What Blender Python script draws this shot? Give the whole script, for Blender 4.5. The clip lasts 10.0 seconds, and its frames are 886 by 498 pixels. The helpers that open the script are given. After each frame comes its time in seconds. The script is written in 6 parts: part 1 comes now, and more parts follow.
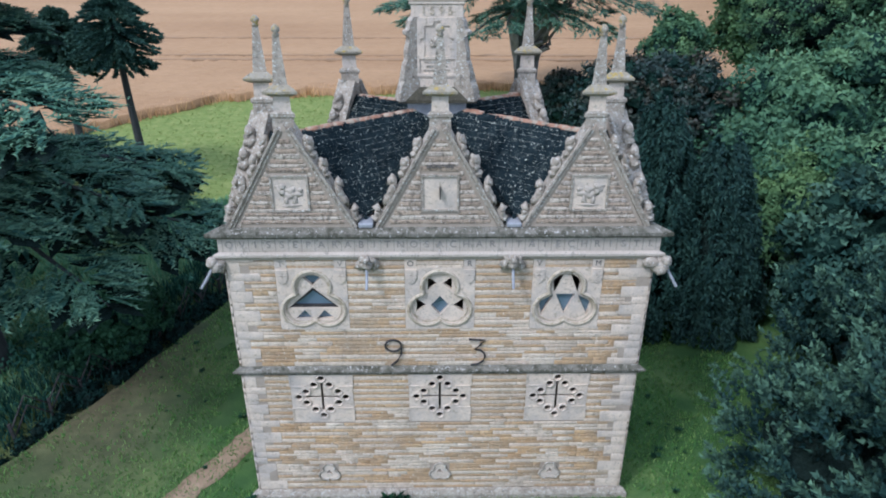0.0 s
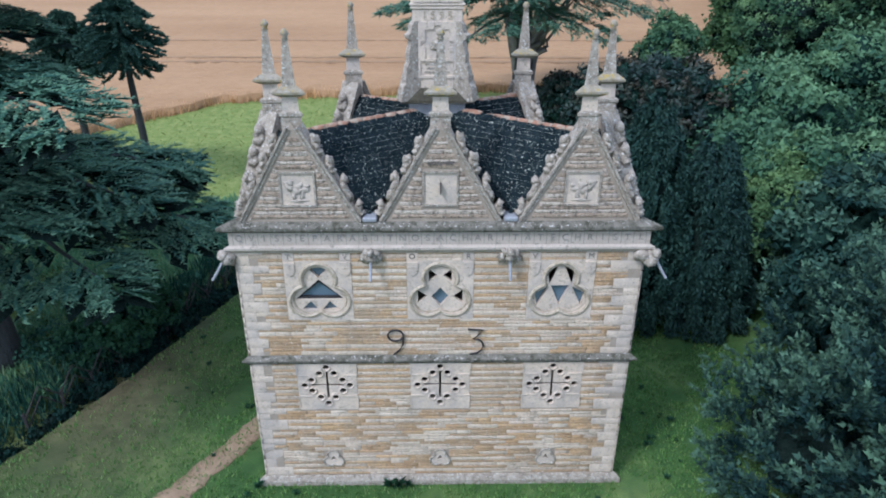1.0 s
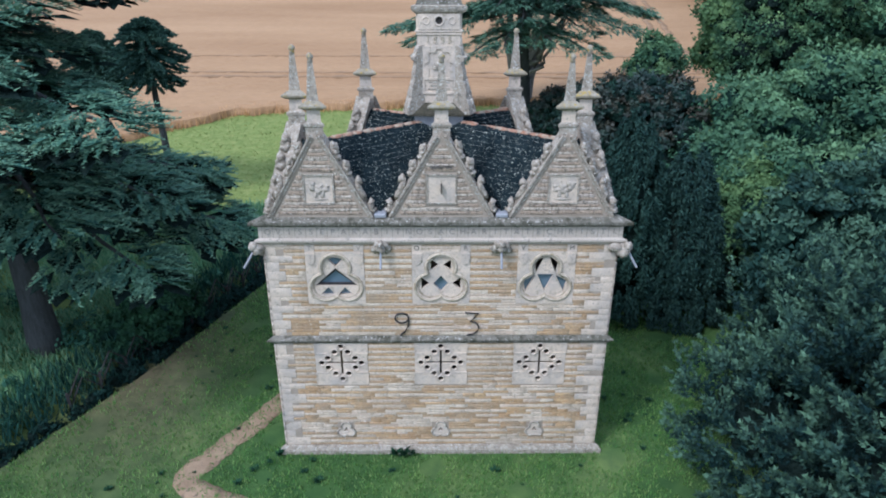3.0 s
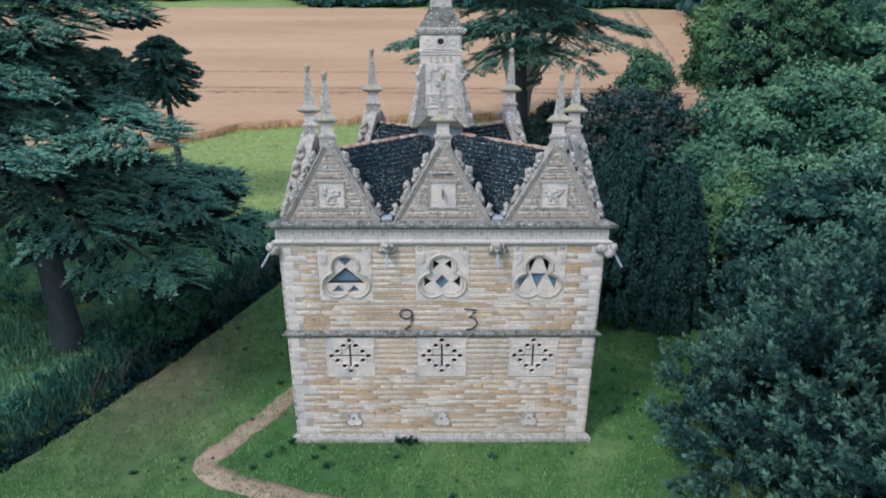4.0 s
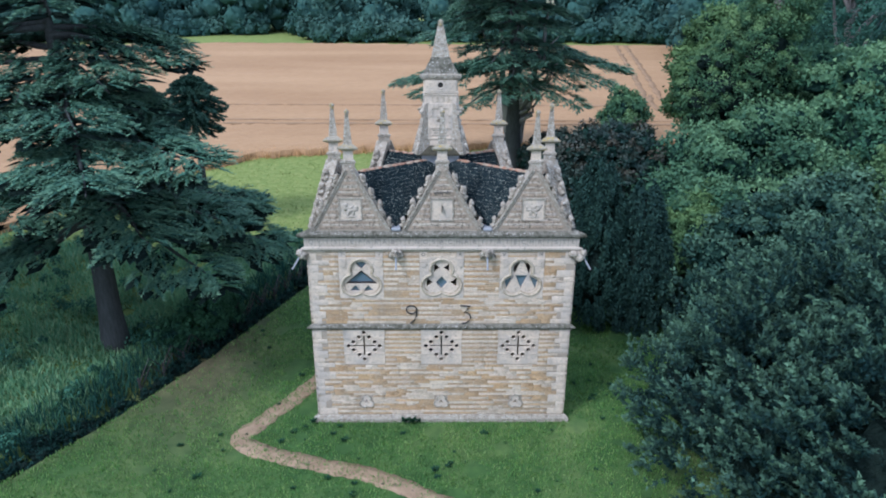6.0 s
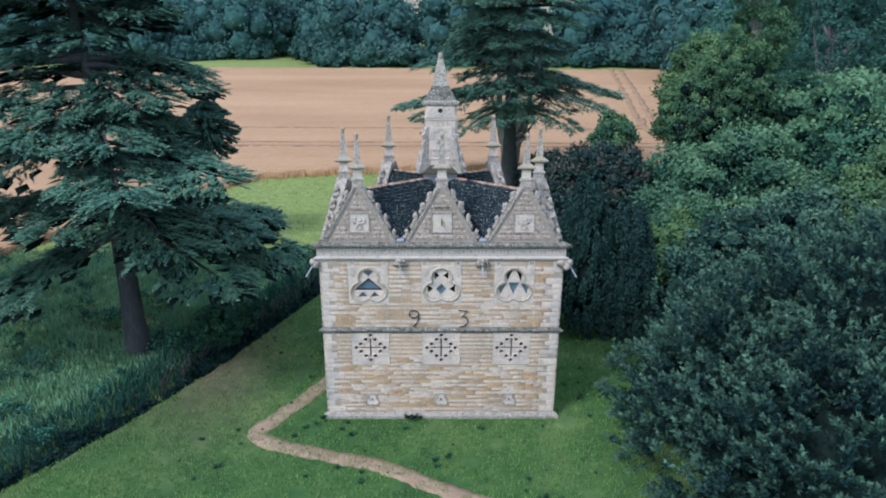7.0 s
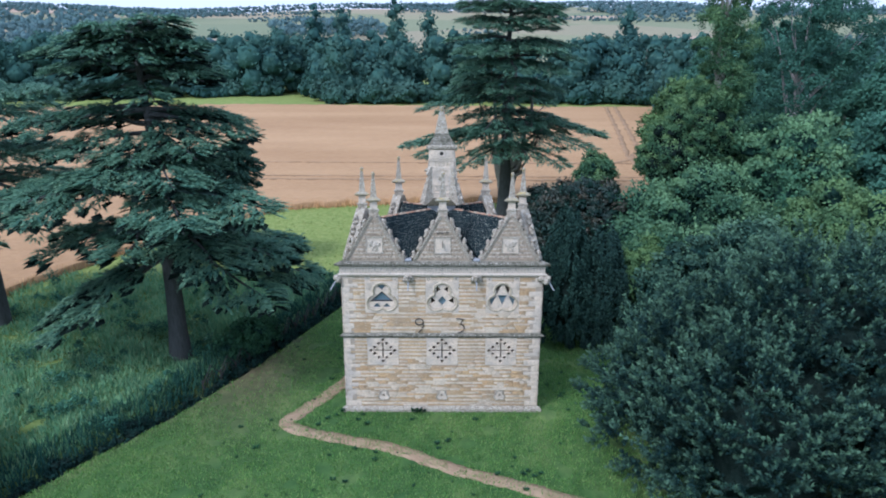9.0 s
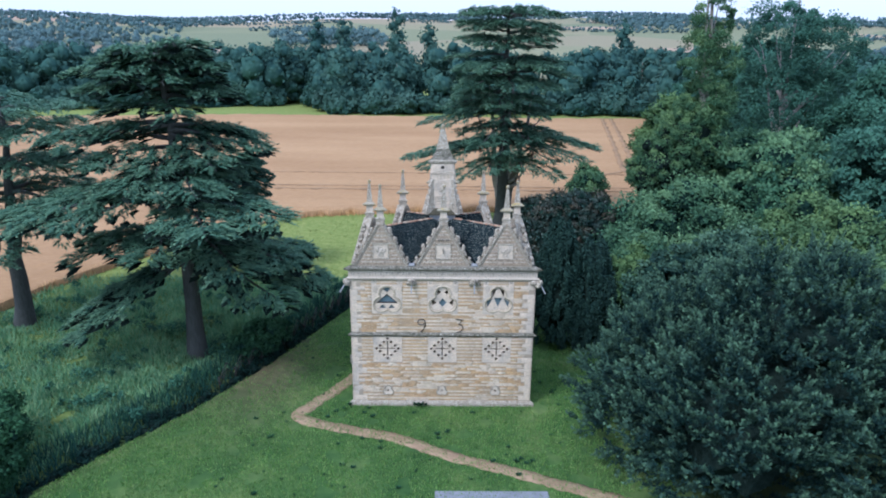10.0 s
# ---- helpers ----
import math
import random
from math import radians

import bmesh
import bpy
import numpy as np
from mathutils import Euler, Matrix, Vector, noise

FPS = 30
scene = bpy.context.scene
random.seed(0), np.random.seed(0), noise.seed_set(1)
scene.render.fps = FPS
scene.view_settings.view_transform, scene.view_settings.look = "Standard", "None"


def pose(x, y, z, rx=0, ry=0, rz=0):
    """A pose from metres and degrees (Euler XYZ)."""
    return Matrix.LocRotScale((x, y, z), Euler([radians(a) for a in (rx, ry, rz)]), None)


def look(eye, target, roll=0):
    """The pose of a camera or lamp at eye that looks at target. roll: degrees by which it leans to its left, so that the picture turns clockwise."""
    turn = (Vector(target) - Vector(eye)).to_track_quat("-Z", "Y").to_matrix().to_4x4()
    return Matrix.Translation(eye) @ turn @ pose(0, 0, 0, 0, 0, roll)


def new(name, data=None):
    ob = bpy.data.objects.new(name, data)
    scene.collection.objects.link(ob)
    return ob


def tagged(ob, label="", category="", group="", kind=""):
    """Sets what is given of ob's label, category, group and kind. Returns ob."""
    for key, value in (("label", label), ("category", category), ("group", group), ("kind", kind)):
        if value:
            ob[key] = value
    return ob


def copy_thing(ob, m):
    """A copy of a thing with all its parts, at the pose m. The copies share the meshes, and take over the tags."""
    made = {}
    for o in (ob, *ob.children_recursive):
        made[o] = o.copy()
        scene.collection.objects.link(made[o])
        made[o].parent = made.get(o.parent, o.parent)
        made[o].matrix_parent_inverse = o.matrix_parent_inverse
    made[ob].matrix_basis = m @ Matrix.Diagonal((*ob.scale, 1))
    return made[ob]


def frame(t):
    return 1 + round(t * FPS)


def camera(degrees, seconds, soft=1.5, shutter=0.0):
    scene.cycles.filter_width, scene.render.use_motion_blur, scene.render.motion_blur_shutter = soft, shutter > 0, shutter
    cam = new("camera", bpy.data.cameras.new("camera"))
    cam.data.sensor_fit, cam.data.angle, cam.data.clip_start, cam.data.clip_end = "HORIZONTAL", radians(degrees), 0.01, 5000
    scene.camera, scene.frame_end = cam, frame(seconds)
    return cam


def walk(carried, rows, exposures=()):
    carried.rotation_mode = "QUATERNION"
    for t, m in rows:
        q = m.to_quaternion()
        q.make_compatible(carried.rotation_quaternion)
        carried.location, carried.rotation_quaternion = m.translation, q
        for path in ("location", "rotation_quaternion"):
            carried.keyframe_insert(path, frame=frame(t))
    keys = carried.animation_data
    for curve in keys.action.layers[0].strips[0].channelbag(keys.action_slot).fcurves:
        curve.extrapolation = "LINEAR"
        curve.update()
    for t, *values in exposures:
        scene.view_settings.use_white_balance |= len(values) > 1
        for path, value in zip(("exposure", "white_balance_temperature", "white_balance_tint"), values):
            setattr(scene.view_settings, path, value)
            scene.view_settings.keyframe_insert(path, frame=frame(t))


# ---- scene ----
cam = camera(64.2, 10.0, soft=1.9)
PATH = [
    (0, (-0.228, -14.657, 15.42), (-0.198, -12.878, 14.506), 0.2),
    (0.5, (-0.243, -15.021, 15.485), (-0.21, -13.24, 14.576), 0.2),
    (1, (-0.271, -15.461, 15.599), (-0.238, -13.68, 14.69), 0.2),
    (1.5, (-0.2, -15.963, 15.758), (-0.169, -14.181, 14.851), 0.2),
    (2, (-0.227, -16.636, 15.878), (-0.198, -14.85, 14.978), 0.2),
    (2.5, (-0.233, -17.333, 16.088), (-0.207, -15.543, 15.197), 0.2),
    (4, (-0.294, -19.947, 16.731), (-0.27, -18.132, 15.891), 0.3),
    (4.5, (-0.324, -20.951, 16.957), (-0.297, -19.129, 16.133), 0.3),
    (5, (-0.343, -22.081, 17.223), (-0.317, -20.25, 16.418), 0.3),
    (6.5, (-0.307, -25.784, 18.137), (-0.284, -23.925, 17.399), 0.3),
    (7, (-0.327, -27.194, 18.426), (-0.304, -25.323, 17.719), 0.3),
    (7.5, (-0.299, -28.634, 18.825), (-0.281, -26.753, 18.147), 0.3),
    (8, (-0.304, -30.146, 19.222), (-0.288, -28.258, 18.565), 0.3),
    (8.5, (-0.293, -31.664, 19.575), (-0.278, -29.768, 18.937), 0.3),
    (9, (-0.287, -33.166, 19.978), (-0.272, -31.266, 19.355), 0.3),
    (9.5, (-0.32, -34.67, 20.374), (-0.304, -32.766, 19.763), 0.4),
    (10, (-0.423, -36.164, 20.814), (-0.404, -34.256, 20.214), 0.6),
]
walk(cam, [(t, look(eye, target, roll)) for t, eye, target, roll in PATH],
     exposures=[(0.0, 0.76, 5430, 16), (10.0, 0.86, 5400, 16)])

# ---- light ----
SUN_AZ, SUN_EL = 226.0, 50.0  # compass-like angle from +y towards +x, and height, in degrees
world = bpy.data.worlds.new("overcast_sky")
scene.world = world
world.use_nodes = True
wn = world.node_tree
sky = wn.nodes.new("ShaderNodeTexSky")
sky.sky_type, sky.sun_disc = "NISHITA", False
sky.sun_elevation, sky.sun_rotation = radians(SUN_EL), radians(SUN_AZ)
sky.air_density, sky.dust_density, sky.ozone_density = 1.0, 3.0, 1.5
pale = wn.nodes.new("ShaderNodeHueSaturation")
pale.inputs["Saturation"].default_value = 0.7
wn.links.new(sky.outputs["Color"], pale.inputs["Color"])
cloud = wn.nodes.new("ShaderNodeMix")  # an even sheet of high cloud over the clear sky
cloud.data_type = "RGBA"
cloud.inputs[0].default_value = 0.72
wn.links.new(pale.outputs["Color"], cloud.inputs[6])
cloud.inputs[7].default_value = (6.9, 7.9, 9.3, 1)
back = wn.nodes["Background"]
wn.links.new(cloud.outputs[2], back.inputs["Color"])
back.inputs["Strength"].default_value = 0.098

sun = new("sun", bpy.data.lights.new("sun", "SUN"))
sun.data.energy, sun.data.angle, sun.data.color = 1.5, radians(10), (1.0, 0.95, 0.89)
_a, _e = radians(SUN_AZ), radians(SUN_EL)
sun.matrix_world = look((0, 0, 60), (-math.sin(_a) * math.cos(_e), -math.cos(_a) * math.cos(_e), 60 - math.sin(_e)))


# ---- materials ----
def nodes_of(name):
    m = bpy.data.materials.new(name)
    m.use_nodes = True
    t = m.node_tree
    return m, t, t.nodes["Principled BSDF"]


def node(t, kind, **sets):
    n = t.nodes.new(kind)
    for key, value in sets.items():
        n.inputs[key.replace("_", " ")].default_value = value
    return n


def ramp(t, source, stops):
    r = t.nodes.new("ShaderNodeValToRGB")
    e = r.color_ramp.elements
    while len(e) < len(stops):
        e.new(0.5)
    for one, (p, c) in zip(e, stops):
        one.position, one.color = p, (*c, 1)
    t.links.new(source, r.inputs["Fac"])
    return r.outputs["Color"]


def blend(t, fac, a, b, kind="MIX"):
    m = t.nodes.new("ShaderNodeMix")
    m.data_type, m.blend_type = "RGBA", kind
    for slot, value in ((0, fac), (6, a), (7, b)):
        if isinstance(value, (int, float)):
            m.inputs[slot].default_value = value
        elif isinstance(value, tuple):
            m.inputs[slot].default_value = (*value, 1)
        else:
            t.links.new(value, m.inputs[slot])
    return m.outputs[2]


def noise_of(t, scale, detail=4.0, rough=0.6, stretch=None):
    g = t.nodes.new("ShaderNodeNewGeometry")
    n = node(t, "ShaderNodeTexNoise", Scale=scale, Detail=detail, Roughness=rough)
    if stretch:
        p = t.nodes.new("ShaderNodeMapping")
        p.inputs["Scale"].default_value = stretch
        t.links.new(g.outputs["Position"], p.inputs["Vector"])
        t.links.new(p.outputs["Vector"], n.inputs["Vector"])
    else:
        t.links.new(g.outputs["Position"], n.inputs["Vector"])
    return n.outputs["Fac"]


def bump_on(t, bsdf, source, strength, distance):
    b = node(t, "ShaderNodeBump", Strength=strength, Distance=distance)
    t.links.new(source, b.inputs["Height"])
    t.links.new(b.outputs["Normal"], bsdf.inputs["Normal"])


def plain(name, dark, light, scale, rough=0.85, fine=60.0, bump=0.4, dist=0.01, spots=None, spot_scale=14.0, spot_at=0.62, metal=0.0, stretch=None, pick="", patch=None, patch_scale=0.55, spec=0.3, stain=None, stain_scale=9.0, stain_at=0.56):
    """A weathered surface: two tones in a broad noise, fine grain, spots of a third tone, relief.
    pick: 'object' or 'island' adds a change of tone from piece to piece."""
    m, t, b = nodes_of(name)
    c = ramp(t, noise_of(t, scale, 5, 0.65, stretch), [(0.3, dark), (0.7, light)])
    grain = noise_of(t, fine, 3, 0.7)
    c = blend(t, 0.35, c, ramp(t, grain, [(0.3, (0.35, 0.35, 0.35)), (0.75, (0.75, 0.75, 0.75))]), "OVERLAY")
    if pick:
        if pick == "object":
            r = t.nodes.new("ShaderNodeObjectInfo").outputs["Random"]
        else:
            r = t.nodes.new("ShaderNodeNewGeometry").outputs["Random Per Island"]
        c = blend(t, 0.4, c, ramp(t, r, [(0.0, (0.32, 0.32, 0.33)), (0.3, (0.48, 0.47, 0.46)), (0.75, (0.53, 0.52, 0.5)), (1.0, (0.66, 0.65, 0.63))]), "OVERLAY")
    if patch:
        f = ramp(t, noise_of(t, patch_scale, 6, 0.7), [(0.42, (0, 0, 0)), (0.66, (0.85, 0.85, 0.85))])
        c = blend(t, f, c, patch)
    if stain:
        f = ramp(t, noise_of(t, stain_scale, 5, 0.8), [(stain_at, (0, 0, 0)), (stain_at + 0.12, (0.8, 0.8, 0.8))])
        c = blend(t, f, c, stain)
    if spots:
        f = ramp(t, noise_of(t, spot_scale, 3, 0.75), [(spot_at, (0, 0, 0)), (spot_at + 0.05, (1, 1, 1))])
        c = blend(t, f, c, spots)
    t.links.new(c, b.inputs["Base Color"])
    b.inputs["Roughness"].default_value, b.inputs["Metallic"].default_value = rough, metal
    b.inputs["Specular IOR Level"].default_value = spec
    bump_on(t, b, grain, bump, dist)
    return m


def leafy(name, tones, rough=0.7, through_light=0.25, gloss=0.12, young_lit=None, cool=True, sweep=0.45, change=0.5):
    """Leaves: one tone a leaf out of the ramp, shifted in broad patches over the crown; new growth and lit tops are
    painted paler; some light passes through.
    """
    if cool:  # bluish greens
        tones = [(0.84 * r, g, 1.12 * b) for r, g, b in tones]
    elif tones[0][0] < 0.12:
        tones = [(0.92 * r, g, 1.14 * b) for r, g, b in tones]
    m, t, b = nodes_of(name)
    r = t.nodes.new("ShaderNodeNewGeometry").outputs["Random Per Island"]
    c = ramp(t, r, [(i / (len(tones) - 1), q) for i, q in enumerate(tones)])
    c = blend(t, change, c, ramp(t, noise_of(t, sweep, 3, 0.6), [(0.3, (0.34, 0.36, 0.4)), (0.7, (0.66, 0.64, 0.56))]), "OVERLAY")
    own = t.nodes.new("ShaderNodeObjectInfo").outputs["Random"]  # no two crowns quite alike
    c = blend(t, 0.5, c, ramp(t, own, [(0.0, (0.4, 0.43, 0.5)), (0.4, (0.5, 0.5, 0.52)), (0.7, (0.58, 0.54, 0.48)), (1.0, (0.52, 0.56, 0.5))]), "OVERLAY")
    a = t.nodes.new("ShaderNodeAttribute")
    a.attribute_name = "age_lit"
    c = blend(t, a.outputs["Fac"], c, young_lit or tuple(1.5 * q for q in tones[-1]))
    t.links.new(c, b.inputs["Base Color"])
    b.inputs["Roughness"].default_value = rough
    b.inputs["Specular IOR Level"].default_value = gloss
    if through_light:
        s = t.nodes.new("ShaderNodeBsdfTranslucent")
        t.links.new(c, s.inputs["Color"])
        x = t.nodes.new("ShaderNodeMixShader")
        x.inputs["Fac"].default_value = through_light
        t.links.new(b.outputs["BSDF"], x.inputs[1])
        t.links.new(s.outputs["BSDF"], x.inputs[2])
        t.links.new(x.outputs["Shader"], t.nodes["Material Output"].inputs["Surface"])
    return m


BUFF = (0.42, 0.345, 0.255)
M_LIME = plain("pale_limestone", (0.58, 0.475, 0.36), (0.71, 0.595, 0.465), 1.8, fine=40, bump=0.6, dist=0.015, spots=(0.3, 0.27, 0.22), spot_scale=16, spot_at=0.62, patch=(0.4, 0.365, 0.32), patch_scale=1.1, stain=(0.3, 0.255, 0.18), stain_scale=7.0, stain_at=0.54)
M_LIME_P = plain("pale_limestone_blocks", (0.58, 0.465, 0.34), (0.74, 0.62, 0.475), 1.5, fine=30, bump=0.9, dist=0.022, spots=(0.74, 0.69, 0.6), spot_scale=13, spot_at=0.6, pick="object", patch=BUFF, patch_scale=0.8, stain=(0.3, 0.25, 0.19), stain_scale=9, stain_at=0.52)
M_LIME_I = plain("pale_limestone_courses", (0.58, 0.465, 0.34), (0.74, 0.62, 0.475), 1.5, fine=30, bump=0.9, dist=0.022, spots=(0.74, 0.69, 0.6), spot_scale=13, spot_at=0.6, pick="island", patch=BUFF, patch_scale=0.8, stain=(0.3, 0.25, 0.19), stain_scale=9, stain_at=0.52)
M_IRON_P = plain("ironstone_blocks", (0.42, 0.27, 0.14), (0.58, 0.4, 0.215), 1.1, fine=30, bump=0.9, dist=0.022, spots=(0.64, 0.57, 0.46), spot_scale=13, spot_at=0.6, pick="object", patch=(0.37, 0.3, 0.21), patch_scale=0.7, stain=(0.27, 0.2, 0.135), stain_scale=9, stain_at=0.52)
M_IRON_I = plain("ironstone_courses", (0.42, 0.27, 0.14), (0.58, 0.4, 0.215), 1.1, fine=30, bump=0.9, dist=0.022, spots=(0.64, 0.57, 0.46), spot_scale=13, spot_at=0.6, pick="island", patch=(0.37, 0.3, 0.21), patch_scale=0.7, stain=(0.27, 0.2, 0.135), stain_scale=9, stain_at=0.52)
M_MORTAR = plain("lime_mortar", (0.3, 0.25, 0.19), (0.4, 0.335, 0.26), 3, fine=80)
M_GREY = plain("lichened_grey_stone", (0.29, 0.245, 0.185), (0.48, 0.425, 0.34), 4.0, fine=22, bump=1.0, dist=0.04, spots=(0.66, 0.65, 0.57), spot_scale=18, spot_at=0.575, stain=(0.075, 0.068, 0.05), stain_scale=9, stain_at=0.5)
M_MOSS = plain("mossy_stone", (0.115, 0.11, 0.08), (0.27, 0.25, 0.205), 5.0, fine=18, bump=1.0, dist=0.05, spots=(0.6, 0.58, 0.53), spot_scale=12, spot_at=0.61, stain=(0.05, 0.05, 0.03), stain_scale=4.5, stain_at=0.48)
M_LEDGE = plain("dark_mossy_ledge", (0.035, 0.033, 0.022), (0.1, 0.09, 0.06), 5.0, fine=18, bump=1.0, dist=0.05, spots=(0.3, 0.28, 0.22), spot_scale=12, spot_at=0.66)
M_LICHEN = plain("yellow_lichen_stone", (0.26, 0.22, 0.13), (0.38, 0.35, 0.29), 6.0, fine=25, bump=1.0, dist=0.03, spots=(0.42, 0.31, 0.09), spot_scale=8, spot_at=0.57, stain=(0.12, 0.105, 0.07), stain_scale=7)
M_SLATE_P = plain("stone_slate", (0.006, 0.012, 0.015), (0.022, 0.034, 0.038), 4, rough=0.9, fine=30, bump=0.8, dist=0.02, spots=(0.5, 0.53, 0.44), spot_scale=15, spot_at=0.615, pick="object", spec=0.03, stain=(0.075, 0.085, 0.075), stain_scale=6, stain_at=0.56)
M_SLATE_I = plain("stone_slate_rest", (0.006, 0.012, 0.015), (0.022, 0.034, 0.038), 4, rough=0.9, fine=30, bump=0.8, dist=0.02, spots=(0.5, 0.53, 0.44), spot_scale=15, spot_at=0.615, pick="island", spec=0.03, stain=(0.075, 0.085, 0.075), stain_scale=6, stain_at=0.56)
M_SLATE_E = plain("lichened_slate_edge", (0.03, 0.036, 0.038), (0.16, 0.17, 0.16), 3, rough=0.9, fine=30, bump=0.6, dist=0.02, spots=(0.52, 0.53, 0.46), spot_scale=9, spot_at=0.46, spec=0.03)
M_RIDGE = plain("terracotta_ridge", (0.28, 0.14, 0.085), (0.38, 0.23, 0.15), 4, fine=30, bump=0.5, dist=0.01, spots=(0.36, 0.3, 0.22), spot_scale=7, spot_at=0.5, pick="object")
M_LEAD = plain("lead_flashing", (0.25, 0.262, 0.275), (0.37, 0.38, 0.39), 4, rough=0.55, fine=30, bump=0.25, metal=0.2)
M_IRON = plain("black_iron", (0.02, 0.02, 0.022), (0.05, 0.045, 0.04), 8, rough=0.6, fine=80, bump=0.3, dist=0.004)
M_MOULD = plain("lichened_limestone_moulding", (0.38, 0.32, 0.23), (0.55, 0.48, 0.37), 5, fine=30, bump=0.8, dist=0.02, stain=(0.27, 0.22, 0.13), stain_scale=9, stain_at=0.5)
M_FAINT = plain("worn_cut_letter", (0.2, 0.185, 0.165), (0.32, 0.3, 0.265), 5, fine=60)
M_CUT = plain("dark_cut_letter", (0.1, 0.095, 0.085), (0.17, 0.16, 0.15), 8, fine=60)
M_BARK = plain("cedar_bark", (0.036, 0.041, 0.039), (0.075, 0.082, 0.078), 3, fine=14, bump=1.0, dist=0.06, stretch=(3, 3, 0.6))
M_BARK_PALE = plain("pale_bark", (0.2, 0.185, 0.16), (0.33, 0.3, 0.27), 3, fine=14, bump=0.8, dist=0.04, stretch=(3, 3, 0.6))
M_DEAD = plain("bare_grey_limb", (0.19, 0.18, 0.17), (0.33, 0.31, 0.3), 3, fine=14, bump=0.7, dist=0.03)
M_WOOD = plain("weathered_fence_wood", (0.025, 0.024, 0.023), (0.06, 0.056, 0.052), 4, fine=25, bump=0.6, dist=0.01)
M_SLAB = plain("grey_paving_slab", (0.17, 0.185, 0.21), (0.23, 0.245, 0.275), 2, fine=40, bump=0.3)
M_EARTH = plain("gravel_path", (0.24, 0.165, 0.1), (0.38, 0.275, 0.175), 1.3, fine=26, bump=0.9, dist=0.03, spots=(0.17, 0.13, 0.09), spot_scale=5, spot_at=0.6)
# crown hearts: near-black, the crown's inner shade put into their colour
M_TWIG_SHADE = plain("inner_twigs_painted_shade", (0.009, 0.018, 0.016), (0.02, 0.034, 0.028), 3, fine=7, bump=1.0, dist=0.2, spec=0.0)
M_SHADED = plain("inner_leaf_shade", (0.011, 0.03, 0.025), (0.023, 0.054, 0.04), 2.5, fine=6, bump=1.0, dist=0.2, spec=0.0)
M_INSIDE = plain("dark_plaster", (0.05, 0.05, 0.05), (0.08, 0.08, 0.08), 2)

M_CEDAR = leafy("cedar_needles", [(0.04, 0.1, 0.072), (0.065, 0.142, 0.094), (0.092, 0.18, 0.112)], through_light=0.15, young_lit=(0.26, 0.42, 0.25))
M_YEW = leafy("yew_needles", [(0.008, 0.025, 0.022), (0.014, 0.04, 0.033), (0.023, 0.058, 0.045)], through_light=0.06, young_lit=(0.12, 0.22, 0.13), cool=False)
M_IRISH = leafy("dark_columnar_needles", [(0.007, 0.02, 0.018), (0.011, 0.031, 0.026), (0.018, 0.046, 0.035)], through_light=0.05, young_lit=(0.05, 0.105, 0.075))
M_BROAD = leafy("green_leaves", [(0.036, 0.093, 0.056), (0.048, 0.115, 0.064), (0.062, 0.138, 0.07)], through_light=0.22, young_lit=(0.185, 0.32, 0.15), cool=False)
M_MID = leafy("feathery_green_leaves", [(0.044, 0.102, 0.05), (0.058, 0.125, 0.056), (0.075, 0.15, 0.062)], through_light=0.22, young_lit=(0.2, 0.32, 0.125), cool=False)
M_BRIGHT = leafy("yellow_green_leaves", [(0.055, 0.115, 0.05), (0.07, 0.135, 0.056), (0.086, 0.155, 0.06)], through_light=0.2, young_lit=(0.18, 0.29, 0.105), cool=False)
M_RHODO = leafy("dark_glossy_leaves", [(0.01, 0.028, 0.022), (0.018, 0.045, 0.032), (0.03, 0.064, 0.04)], rough=0.5, through_light=0.08, gloss=0.25, young_lit=(0.075, 0.062, 0.04))
M_FAR = leafy("woodland_leaves", [(0.04, 0.097, 0.066), (0.052, 0.116, 0.076), (0.068, 0.14, 0.086)], through_light=0.25)
# bluish tones for far and distant woods: aerial haze put into the leaf colour
M_FARWOOD = leafy("hazed_woodland_leaves", [(0.06, 0.118, 0.092), (0.065, 0.125, 0.096), (0.07, 0.134, 0.1)], through_light=0.25, gloss=0.0, young_lit=(0.095, 0.165, 0.125), sweep=0.07, change=0.9)
M_DISTANT = leafy("hazed_distant_woods", [(0.115, 0.17, 0.175), (0.12, 0.178, 0.18), (0.125, 0.185, 0.182)], through_light=0.2, sweep=0.01, gloss=0.0, young_lit=(0.15, 0.21, 0.2))
M_MONKEY = leafy("stiff_scale_leaves", [(0.016, 0.04, 0.03), (0.03, 0.065, 0.045), (0.055, 0.1, 0.06)], through_light=0.05)
M_BLADES = leafy("rough_grass_blades", [(0.115, 0.25, 0.13), (0.155, 0.31, 0.15), (0.21, 0.365, 0.17), (0.3, 0.39, 0.19)], through_light=0.3, cool=False)
M_MEADOW = leafy("meadow_grass_blades", [(0.13, 0.19, 0.05), (0.18, 0.24, 0.06), (0.24, 0.28, 0.075), (0.31, 0.32, 0.11)], through_light=0.3, cool=False)
M_LAWN_B = leafy("short_grass_blades", [(0.085, 0.205, 0.052), (0.125, 0.255, 0.062), (0.185, 0.31, 0.08), (0.275, 0.36, 0.12)], through_light=0.3, cool=False)
M_NETTLE = leafy("nettle_leaves", [(0.02, 0.062, 0.045), (0.036, 0.098, 0.062), (0.066, 0.145, 0.082)], through_light=0.15)
# near-black leaves, the ditch's shade put into their colour
M_DITCH_SHADE = leafy("ditch_shade_leaves", [(0.006, 0.016, 0.014), (0.01, 0.026, 0.021), (0.018, 0.042, 0.03)], through_light=0.05, gloss=0.05)
M_WEED = leafy("dark_weed_leaves", [(0.02, 0.056, 0.03), (0.032, 0.08, 0.038), (0.048, 0.105, 0.044)], through_light=0.2)
